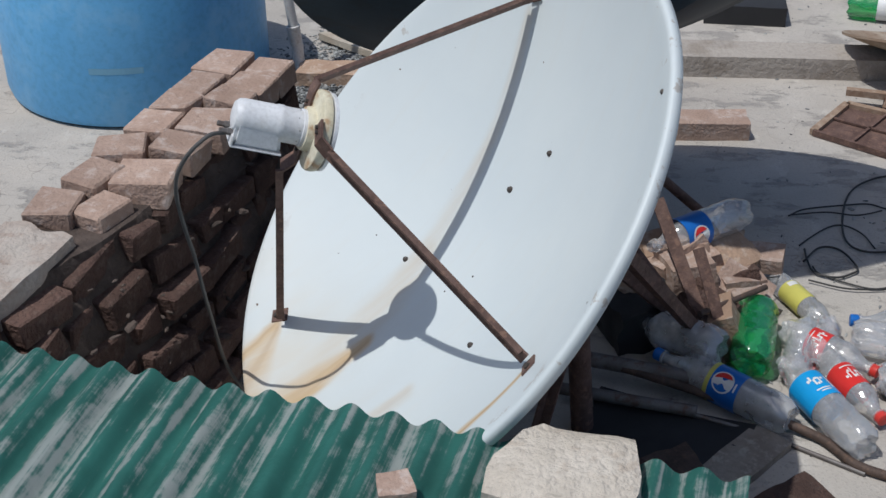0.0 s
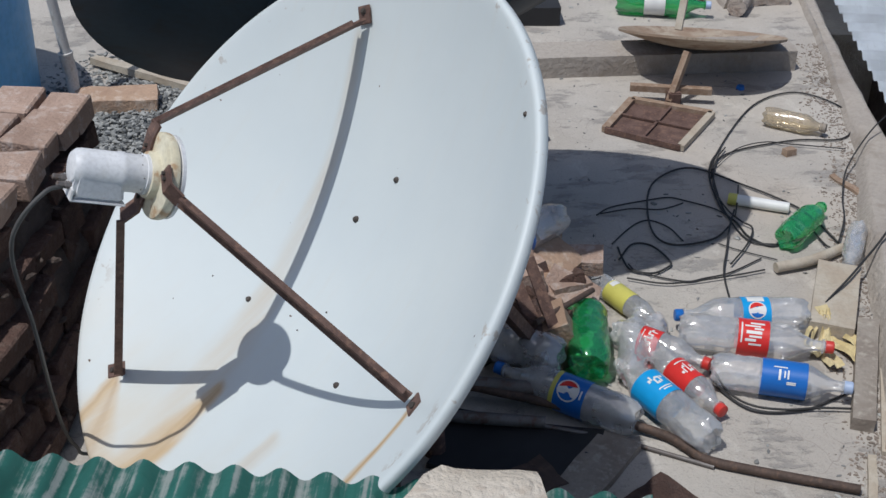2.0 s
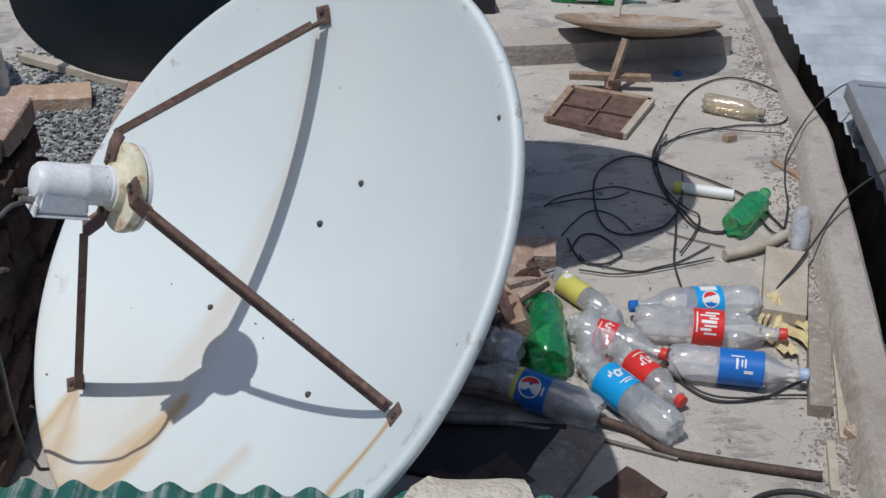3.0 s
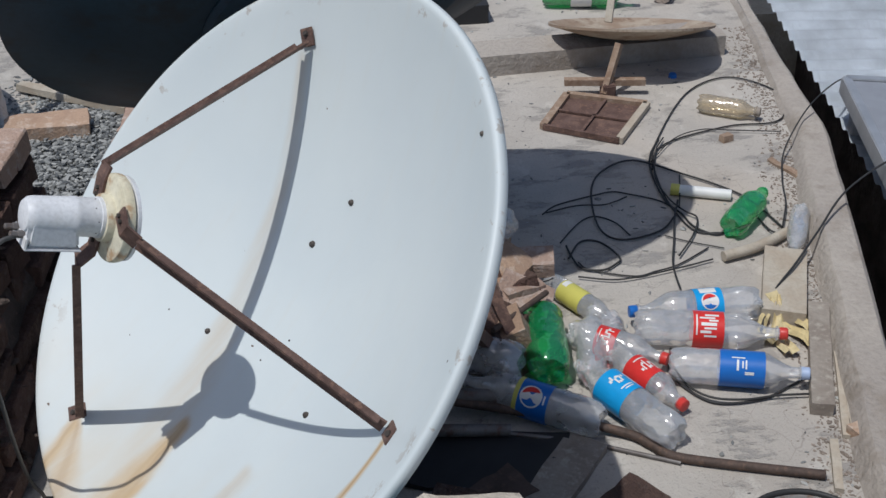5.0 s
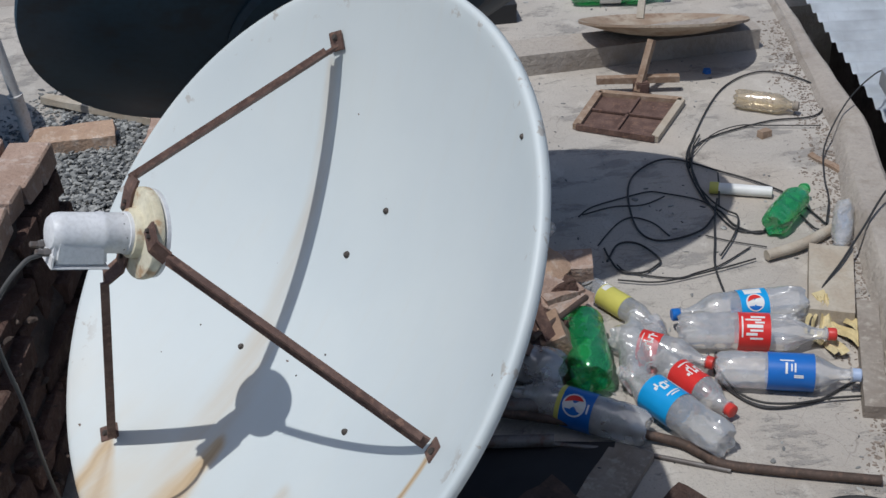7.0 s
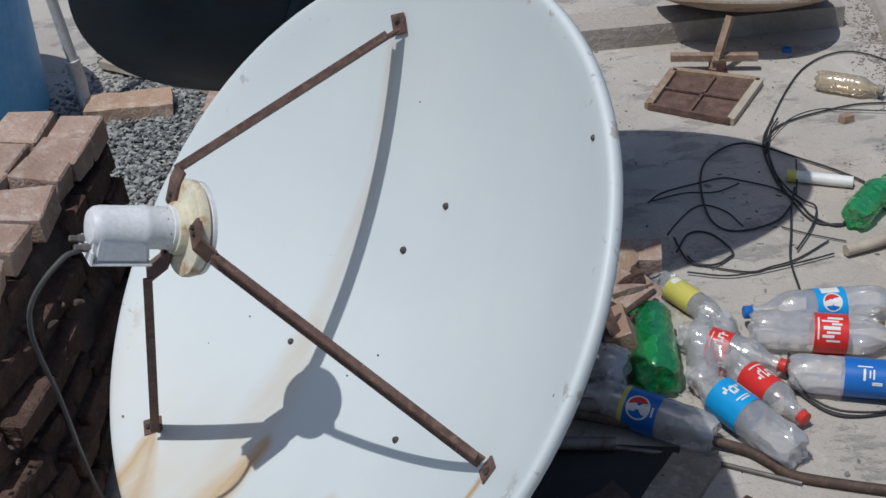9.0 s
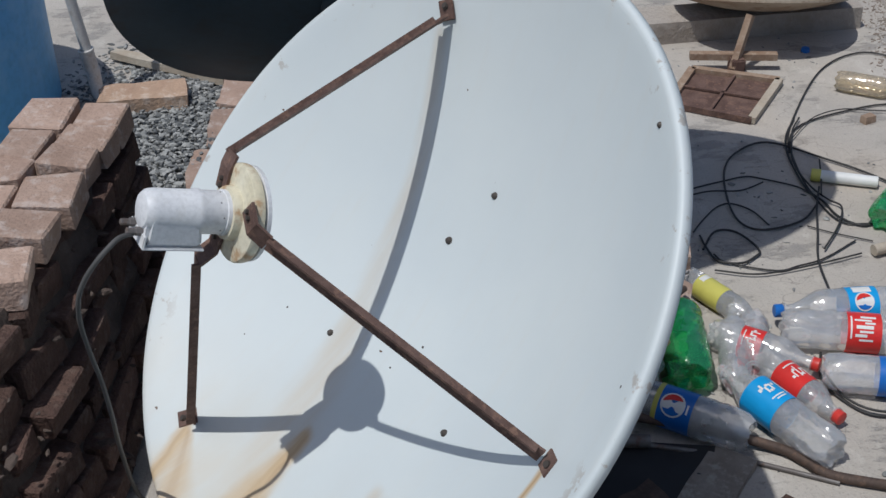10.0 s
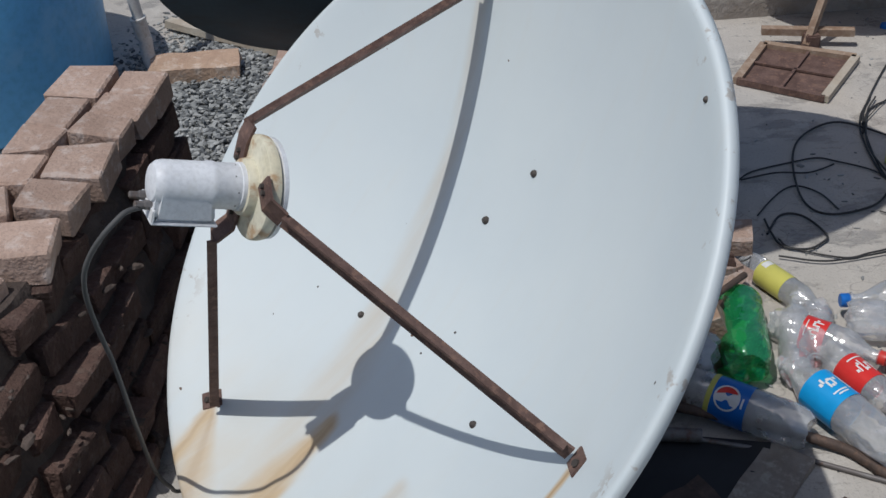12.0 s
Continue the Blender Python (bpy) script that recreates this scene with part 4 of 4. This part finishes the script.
bottle((1.515, 2.745, 0.035), (1.350, 2.575, 0.036), 0.038, M_PET_GREEN, None, words="squashed green plastic bottle", crush=0.35, seed=5)
bottle((1.470, 2.440, 0.032), (1.580, 2.645, 0.028), 0.027, M_PET, words="small clear bottle leaning at the kerb", crush=0.2, seed=3)
bottle((1.690, 3.205, 0.03), (1.528, 3.310, 0.030), 0.030, M_PET_TAN, cap_mat=M_WOOD, words="yellowed empty bottle lying on the roof", crush=0.1)
bottle((1.600, 4.150, 0.05), (1.270, 4.230, 0.045), 0.045, M_PET_GREEN, M_WHITE, (0.30, 0.52), M_PALE_CAP, None, "green soda bottle with white label by the parapet")
bottle((0.47, 2.17, 0.075), (0.665, 2.06, 0.080), 0.047, M_PET_MILKY, words="dusty cut bottle end leaning on the rubble", crush=0.3)


def spray_tube():
    t = thing("tube", label="white plastic tube with yellow cap lying on the roof", category="tube", m=along((1.278, 2.834, 0.017), (1.430, 2.768, 0.017)))
    part("body", lathe([(0, 0.018), (0.015, 0.018), (0.0155, 0.06), (0.015, 0.165), (0, 0.168)], 16), M_WHITE, t, smooth=40)
    part("cap", lathe([(0, 0), (0.0155, 0), (0.0165, 0.003), (0.0165, 0.024), (0, 0.025)], 16), M_YELLOW, t, smooth=40)


spray_tube()


# ---- loose metal, wood and rubble ----
def rod(name, pts, r, mat, label, category="pipe", steps=0, n=10):
    ob = link_mesh(name, sweep(smooth_line(pts, steps) if steps else pts, round_section(r, n)), mat, 60)
    return tagged(ob, label, category)


rod("bent_pipe", [(1.205, 1.655, 0.012), (1.006, 1.732, 0.012), (0.915, 1.775, 0.012), (0.885, 1.815, 0.013), (0.84, 1.862, 0.015), (0.70, 1.925, 0.03), (0.44, 2.02, 0.05)], 0.0105, M_RUST_DARK, "long bent rusty steel pipe across the roof", steps=6)
rod("thin_rod", [(0.93, 1.755, 0.006), (0.75, 1.86, 0.006), (0.60, 1.90, 0.02)], 0.005, M_STEEL, "thin dull steel rod beside the bent pipe")
rod("steel_tube", [(0.30, 2.06, 0.05), (0.62, 1.985, 0.05)], 0.018, M_STEEL, "dull grey steel tube under the dish")
rod("steel_tube", [(0.30, 1.96, 0.03), (0.60, 1.90, 0.03)], 0.014, M_STEEL, "dull grey steel tube under the dish")
rod("rusty_rod", [(0.455, 2.225, 0.245), (0.605, 2.10, 0.10)], 0.009, M_RUST, "rusty rod leaning on the rubble", "rod")
rod("rusty_rod", [(0.50, 2.57, 0.26), (0.72, 2.67, 0.02)], 0.013, M_RUST, "rusty rod leaning on the rubble", "rod")
lath = link_mesh("wood_lath", sweep([(0.664, 2.088, 0.012), (0.515, 2.340, 0.295)], flat_section(0.030, 0.010), up=(0, -0.7, 0.7)), M_RUST)
tagged(lath, "brown flat bar leaning on the rubble heap", "bar")
bar2 = link_mesh("flat_bar", sweep([(0.689, 2.101, 0.020), (0.606, 2.222, 0.240)], flat_section(0.026, 0.008), up=(0, -0.7, 0.7)), M_RUST)
tagged(bar2, "dark brown flat bar leaning over the rubble heap", "bar")
rod("rusty_rod", [(0.778, 2.290, 0.100), (0.614, 2.138, 0.120)], 0.007, M_RUST_DARK, "thin dark rod lying across the rubble", "rod")
rng2 = random.Random(21)
for k in range(17):
    a, d = rng2.uniform(0, 6.28), rng2.uniform(0, 1) ** 0.6
    x, y = 0.595 + 0.18 * d * math.cos(a), 2.38 + 0.24 * d * math.sin(a)
    z = max(0.0, 0.070 * (1 - d)) + rng2.uniform(0, 0.015)
    s = (rng2.uniform(0.10, 0.17), rng2.uniform(0.08, 0.115), rng2.uniform(0.055, 0.085))
    # every third piece takes the shade-toned brick for the heap's dark recesses
    loose_brick("broken_brick", (x, y, z), s, rng2.uniform(0, 180), (M_RUBBLE, M_BRICK_TOP, M_BRICK_SHADE)[k % 3], "broken dusty brick in a rubble heap", 0.008, (rng2.uniform(-24, 24), rng2.uniform(-24, 24)), k + 2, "brick", "rubble bricks")
loose_brick("brick", (0.765, 2.475, 0.05), (0.16, 0.075, 0.040), -12, M_BRICK_TOP, "pale red brick on top of the rubble heap", 0.005, (4, -3), 4)
loose_brick("brick", (0.77, 1.61, 0.0), (0.13, 0.10, 0.06), 35, M_BRICK_SHADE, "dark red half brick under the dish", 0.006, seed=41)
# added dark plate that deepens the shade on the floor here
loose_brick("steel_plate", (0.52, 1.72, 0.0), (0.17, 0.10, 0.02), 30, M_RUST_DARK, "dark rusty plate added to deepen the shade under the dish", 0.01, seed=42, category="plate")
loose_brick("board", (0.66, 1.74, 0.0), (0.30, 0.09, 0.02), 50, M_WOOD, "grey weathered board under the dish", 0.004, seed=43, category="wood")
# added black sheet standing in for the deep shade below the dish
loose_brick("rubber_sheet", (0.53, 1.84, 0.0), (0.34, 0.20, 0.014), -20, M_DARK_BOX, "crumpled black sheet added to darken the shaded floor under the dish", 0.012, seed=46, category="sheet")
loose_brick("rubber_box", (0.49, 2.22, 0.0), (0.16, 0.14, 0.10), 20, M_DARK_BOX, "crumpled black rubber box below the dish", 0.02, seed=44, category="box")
loose_brick("brick", (0.40, 1.62, 0.0), (0.22, 0.10, 0.06), 60, M_BRICK_SHADE, "shaded red brick under the dish", 0.006, seed=45)
loose_brick("wood_block", (1.392, 2.315, 0.0), (0.105, 0.29, 0.042), -24, M_WOOD_PALE, "pale squared wooden block on the roof", 0.002, seed=51, category="wood")
loose_brick("plank", (1.361, 2.033, 0.0), (0.050, 0.40, 0.032), -22.5, M_WOOD, "grey weathered wooden plank beside the kerb", 0.003, seed=52, category="wood")
loose_brick("stick", (1.357, 1.905, 0.0), (0.016, 0.30, 0.012), -21, M_WOOD_PALE, "thin split wooden stick beside the kerb", 0.002, seed=53, category="wood")
loose_brick("stick", (1.243, 1.684, 0.0), (0.018, 0.16, 0.012), -21, M_WOOD_PALE, "thin split wooden stick beside the kerb", 0.003, seed=54, category="wood")
loose_brick("stick", (1.352, 1.842, 0.0), (0.018, 0.16, 0.014), -20, M_WOOD_PALE, "short split stick beside the kerb", 0.003, seed=55, category="wood")
loose_brick("brick_piece", (1.336, 1.765, 0.0), (0.05, 0.035, 0.03), 20, M_RUBBLE, "small broken brick piece beside the kerb", 0.006, seed=58)
loose_brick("pebble", (1.545, 3.105, 0.0), (0.034, 0.024, 0.02), 20, M_RUST_PALE, "small reddish stone on the roof", 0.008, seed=56, category="stone")
loose_brick("paper_scrap", (1.645, 2.90, 0.002), (0.018, 0.13, 0.008), 22, M_RUST_PALE, "faded reddish scrap of rope by the kerb", 0.008, seed=57, category="scrap")
rod("wood_horn", [(1.296, 2.475, 0.018), (1.40, 2.50, 0.02), (1.505, 2.56, 0.014)], 0.014, M_WOOD_PALE, "curved pale wooden branch piece on the roof", "wood", 5)


def rag():
    """Strips knotted to the cable at one end and fanned out on the floor."""
    r = thing("rag", (1.332, 2.24, 0.0), "torn pale yellow rag knotted to a cable", "cloth")
    for k, (a, ln, w) in enumerate(((-112, 0.15, 0.030), (-98, 0.19, 0.034), (-84, 0.17, 0.028), (-70, 0.16, 0.024), (-122, 0.10, 0.022))):
        bm = bmesh.new()
        rows = []
        d = Vector((math.cos(radians(a)), math.sin(radians(a)), 0))
        side = Vector((-d.y, d.x, 0))
        for i in range(10):
            f = i / 9
            z = 0.03 * (1 - f) ** 2 + 0.010 + 0.010 * math.sin(f * 7 + k)
            wid = w * (0.25 + 0.75 * math.sin(min(1, f * 1.3) * 1.57))
            mid = d * (ln * f) + side * 0.012 * math.sin(f * 4 + k * 2)
            rows.append([bm.verts.new(mid + side * wid * (j / 4 - 0.5) + Vector((0, 0, max(0.003, z + 0.007 * math.sin(j * 2.2 + f * 5 + k))))) for j in range(5)])
        for p, q in zip(rows, rows[1:]):
            for j in range(4):
                bm.faces.new((p[j], p[j + 1], q[j + 1], q[j]))
        part("strip", bm, M_CLOTH, r, smooth=80)
    part("knot", box(0.03, 0.035, 0.028, Matrix.Translation((0, 0.005, 0.015)), 0, 0.006, 3, 3), M_CLOTH, r, smooth=80)


rag()


def kerb_spot(rng):
    y = rng.uniform(1.3, 3.9)
    return inner_x(y) - 0.012 - abs(rng.normal(0, 0.05)), y, 0.0, rng.uniform(0.4, 1.3)


me = stones(2600, kerb_spot, 0.0030, 8)
me.materials.append(varied("kerb_grit", (0.30, 0.25, 0.21), (0.18, 0.15, 0.125), 30, 0.95))
tagged(new("grit", me), "sandy grit and small stones gathered along the kerb", "grit", kind="stuff")


def roof_spot(rng):
    return rng.uniform(0.75, 1.6), rng.uniform(1.4, 4.4), 0.0, rng.uniform(0.3, 0.9)


me = stones(420, roof_spot, 0.0055, 9)
me.materials.append(M_GRAVEL)
tagged(new("grit", me), "scattered small stones on the cement roof", "grit", kind="stuff")


# ---- cables on the roof ----
def cable(pts, r=0.0036, mat=None, label="loose black cable lying in loops on the roof"):
    ob = link_mesh("cable", sweep(smooth_line(pts, 7), round_section(r * 0.57, 6)), mat or M_CABLE, 70)
    return tagged(ob, label, "cable", "cables on the roof")


cable([(1.51, 2.58, 0.008), (1.48, 2.74, 0.008), (1.43, 2.83, 0.008), (1.35, 2.92, 0.008), (1.23, 3.03, 0.008), (1.12, 2.98, 0.008), (1.06, 2.87, 0.008), (1.03, 2.69, 0.008), (1.07, 2.62, 0.008), (1.18, 2.64, 0.008), (1.25, 2.71, 0.008)], 0.005)
cable([(1.35, 3.15, 0.006), (1.29, 3.05, 0.006), (1.26, 2.94, 0.006), (1.25, 2.79, 0.006), (1.27, 2.72, 0.006), (1.28, 2.65, 0.006), (1.32, 2.60, 0.006), (1.37, 2.61, 0.006), (1.43, 2.63, 0.006)], 0.005)
cable([(1.36, 3.14, 0.012), (1.31, 3.06, 0.012), (1.26, 2.91, 0.012), (1.26, 2.79, 0.012), (1.28, 2.72, 0.012), (1.30, 2.68, 0.012), (1.26, 2.60, 0.012), (1.19, 2.51, 0.012)], 0.00441176)
cable([(0.90, 2.79, 0.006), (0.95, 2.83, 0.006), (1.06, 2.86, 0.006), (1.12, 2.87, 0.006), (1.16, 2.85, 0.006), (1.23, 2.80, 0.006), (1.26, 2.75, 0.006)], 0.00382353)
cable([(0.91, 2.79, 0.01), (1.00, 2.81, 0.01), (1.07, 2.80, 0.01), (1.11, 2.81, 0.01), (1.15, 2.83, 0.01)], 0.00382353)
cable([(0.91, 2.64, 0.006), (0.95, 2.69, 0.006), (1.00, 2.74, 0.006), (1.04, 2.75, 0.006), (1.08, 2.71, 0.006), (1.10, 2.64, 0.006)], 0.00382353)
cable([(0.92, 2.62, 0.008), (0.92, 2.57, 0.008), (0.93, 2.51, 0.008), (0.98, 2.49, 0.008), (1.02, 2.51, 0.008), (1.04, 2.54, 0.008), (1.01, 2.62, 0.008), (0.96, 2.63, 0.008), (0.91, 2.56, 0.008)], 0.005)
cable([(0.93, 2.54, 0.006), (0.95, 2.50, 0.006), (1.05, 2.45, 0.006), (1.11, 2.46, 0.006), (1.18, 2.48, 0.006), (1.28, 2.54, 0.006)], 0.00382353)
cable([(0.91, 2.47, 0.01), (0.99, 2.44, 0.01), (1.06, 2.44, 0.01), (1.18, 2.46, 0.01), (1.27, 2.48, 0.01)], 0.00382353)
cable([(1.28, 2.78, 0.012), (1.24, 2.69, 0.012), (1.20, 2.58, 0.012), (1.16, 2.47, 0.012), (1.14, 2.35, 0.012)], 0.00470588)
cable([(1.19, 2.62, 0.006), (1.24, 2.58, 0.006), (1.32, 2.53, 0.006)], 0.00294118)
cable([(1.33, 2.91, 0.015), (1.30, 2.82, 0.015), (1.27, 2.74, 0.015)], 0.00382353)
cable([(1.46, 2.66, 0.01), (1.47, 2.58, 0.01), (1.50, 2.56, 0.01)], 0.00441176)
cable([(1.27, 2.97, 0.006), (1.33, 3.12, 0.006), (1.53, 3.42, 0.006), (1.70, 3.51, 0.006), (1.81, 3.40, 0.006), (1.80, 3.27, 0.006), (1.73, 3.18, 0.006), (1.57, 3.18, 0.006), (1.33, 3.09, 0.006), (1.26, 2.86, 0.006), (1.27, 2.64, 0.006), (1.35, 2.60, 0.006)], 0.00441176)
cable([(1.28, 3.01, 0.01), (1.39, 3.13, 0.01), (1.49, 3.17, 0.01), (1.57, 3.15, 0.01), (1.72, 3.11, 0.01)], 0.00294118)
cable([(1.04, 2.14, 0.006), (1.01, 2.06, 0.006), (1.02, 2.00, 0.006), (1.07, 1.93, 0.006), (1.17, 1.92, 0.006), (1.25, 1.95, 0.006), (1.31, 1.98, 0.006)], 0.00529412)
cable([(1.02, 2.07, 0.012), (1.03, 1.99, 0.012), (1.07, 1.94, 0.012), (1.14, 1.92, 0.012), (1.21, 1.92, 0.012), (1.29, 1.91, 0.012)], 0.00470588)
cable([(2.03, 3.30, 0.07), (1.93, 3.22, 0.10), (1.80, 3.12, 0.075), (1.67, 2.97, 0.03), (1.60, 2.82, 0.02), (1.56, 2.70, 0.02), (1.50, 2.58, 0.02)], 0.0042, label="black cable running from the panel over the kerb")
cable([(2.05, 2.72, 0.14), (1.86, 2.68, 0.14), (1.68, 2.60, 0.10), (1.55, 2.48, 0.06), (1.44, 2.36, 0.055), (1.335, 2.26, 0.035), (1.27, 2.16, 0.01)], 0.0055, label="black cable running over the kerb to the rag")


def sieve():
    """A round steel pan with a thick black rim."""
    p = thing("pan", (1.10, 1.49, 0.0), "round grey steel pan with a thick black rim", "pan")
    part("rim", lathe([(0.133 + 0.006 * math.cos(a), 0.012 + 0.007 * math.sin(a)) for a in [2 * math.pi * k / 8 for k in range(8)]], 48, True), M_CABLE, p, smooth=60)
    part("base", lathe([(0, 0.004), (0.12, 0.004), (0.131, 0.010), (0.131, 0.006), (0.12, 0.0), (0, 0.0)], 40), M_STEEL, p, smooth=40)


sieve()
cable([(0.66, 2.30, 0.05), (0.74, 2.33, 0.09), (0.82, 2.40, 0.06), (0.84, 2.48, 0.02)], 0.003, label="black cable hanging over the rubble")
speck = link_mesh("bottle_cap", lathe([(0, 0.012), (0.012, 0.012), (0.014, 0.0)], 12), M_BLUE_CAP)
speck.location = (1.535, 3.559, 0.0)
tagged(speck, "small blue bottle cap on the roof", "cap")


# ---- beyond the kerb: tin roof and panel ----
tin = corrugated(48, 0.085, 0.016, 6.0, 6, 5.0)
tin_ob = link_mesh("tin_roof", tin, M_TIN, 60)
tin_ob.matrix_world = Matrix.Translation((1.624, 1.2, -0.03)) @ Matrix.Rotation(radians(-9.48), 4, 'Z') @ Matrix.Rotation(radians(90), 4, 'Z') @ Matrix.Translation((0, 0, 0))
tagged(tin_ob, "pale blue-white corrugated tin roof beside the flat roof", "roof")
# the dark mortar tone puts the gap's shade into this wall
structure("wall_gap", prism([(1.95, -3.0), (4.9, -3.0), (5.6, 5.2), (2.55, 5.2)], -3.6, -0.40), M_MORTAR, "side wall under the tin roof, toned dark for the gap's shade")


def solar_panel():
    p = thing("solar_panel", label="grey panel with a broad aluminium frame on the tin roof", category="panel", m=Matrix.Translation((1.945, 3.22, 0.065)) @ Matrix.Rotation(radians(-13), 4, 'Z') @ Matrix.Rotation(radians(3), 4, 'Y'))
    part("glass", box(0.9, 1.2, 0.03, Matrix.Translation((0.47, -0.62, 0.02))), M_CELL, p)
    part("frame_side", box(0.03, 1.24, 0.055, Matrix.Translation((0.015, -0.62, 0)), 0.003), M_ALU, p)
    part("frame_side", box(0.92, 0.03, 0.055, Matrix.Translation((0.475, 0.0, 0)), 0.003), M_ALU, p)
    part("frame_side", box(0.92, 0.03, 0.055, Matrix.Translation((0.475, -1.25, 0)), 0.003), M_ALU, p)
    for y in (-0.1, -1.1):
        part("bracket", box(0.05, 0.05, 0.1, Matrix.Translation((0.05, y, -0.085)), 0.004), M_ALU, p)


solar_panel()

# ---- the far side ----
loose_brick("parapet_beam", (1.35, 4.60, 0.0), (1.9, 0.10, 0.045), -9, M_KERB, "low pale cement edge at the back of the roof", 0.004, seed=61, category="beam")
rod("white_pipe", [(0.75, 4.58, 0.06), (1.45, 4.40, 0.05), (2.05, 4.30, 0.05)], 0.018, M_PVC, "dusty white plastic pipe along the back edge")
loose_brick("rubber_box", (0.91, 4.20, 0.0), (0.28, 0.16, 0.07), -3, M_DARK_BOX, "flat black slotted rubber box behind the dark dish", 0.003, seed=62, category="box")
rod("clay_pipe", [(1.70, 4.16, 0.035), (1.78, 4.30, 0.035)], 0.035, M_CEMENT, "short grey pipe piece with a white end", "pipe", n=16)
loose_brick("cement_lump", (1.80, 4.32, 0.0), (0.25, 0.14, 0.07), 6, M_CEMENT, "grey cement lump at the back edge", 0.01, seed=63, category="stone")


def red_can():
    c = thing("spray_can", (1.615, 4.33, 0.0), "red metal can standing by the back edge", "can")
    part("body", lathe([(0, 0), (0.016, 0), (0.017, 0.004), (0.017, 0.068), (0.012, 0.08), (0, 0.08)], 16), M_RED_CAP, c, smooth=40)
    part("base_ring", lathe([(0.0172, 0.0), (0.0182, 0.004), (0.0182, 0.024), (0.0172, 0.028)], 16), M_STEEL, c, smooth=40)


red_can()


def crate(at, turn):
    c = thing("wooden_crate", label="old brown wooden crate stand on the lower terrace", category="crate", group="crates", m=Matrix.Translation(at) @ Matrix.Rotation(radians(turn), 4, 'Z'))
    part("top", box(0.42, 0.36, 0.03, Matrix.Translation((0, 0, 0.30)), 0.004), M_WOOD, c)
    for x in (-0.18, 0.18):
        for y in (-0.15, 0.15):
            part("leg", box(0.05, 0.05, 0.30, Matrix.Translation((x, y, 0)), 0.004), M_WOOD, c)
    part("back_panel", box(0.36, 0.02, 0.2, Matrix.Translation((0, 0.15, 0.08))), M_WOOD, c)


structure("terrace", prism([(-4.5, 4.95), (0.9, 4.78), (2.4, 4.66), (6.0, 4.6), (6.0, 14.0), (-4.5, 14.0)], -3.5, -0.30), M_KERB, "dusty lower terrace behind the flat roof")
crate((1.80, 5.25, -0.30), -6)
crate((2.40, 5.20, -0.30), -4)
tarp = loose_brick("tarpaulin", (1.25, 5.55, -0.30), (0.55, 0.28, 0.10), -8, M_BLUE_TARP, "folded blue tarpaulin on the lower terrace", 0.03, seed=71, category="tarpaulin")


def weeds():
    rng = np.random.RandomState(5)
    verts, faces = [], []
    for k in range(1500):
        x, y = rng.uniform(1.5, 3.0), rng.uniform(5.4, 6.0)
        a, l = rng.uniform(0, 6.28), rng.uniform(0.05, 0.16)
        b = np.array([x, y, -0.30])
        s = np.array([math.cos(a), math.sin(a), 0]) * 0.006
        t = np.array([rng.uniform(-0.05, 0.05), rng.uniform(-0.05, 0.05), l])
        i = len(verts)
        verts += [b - s, b + s, b + t]
        faces.append((i, i + 1, i + 2))
    me = bpy.data.meshes.new("weeds")
    me.from_pydata([tuple(v) for v in verts], [], faces)
    me.materials.append(M_LEAF)
    tagged(new("weeds", me), "patch of low green weeds on the terrace", "weeds", kind="stuff")


weeds()
wall()
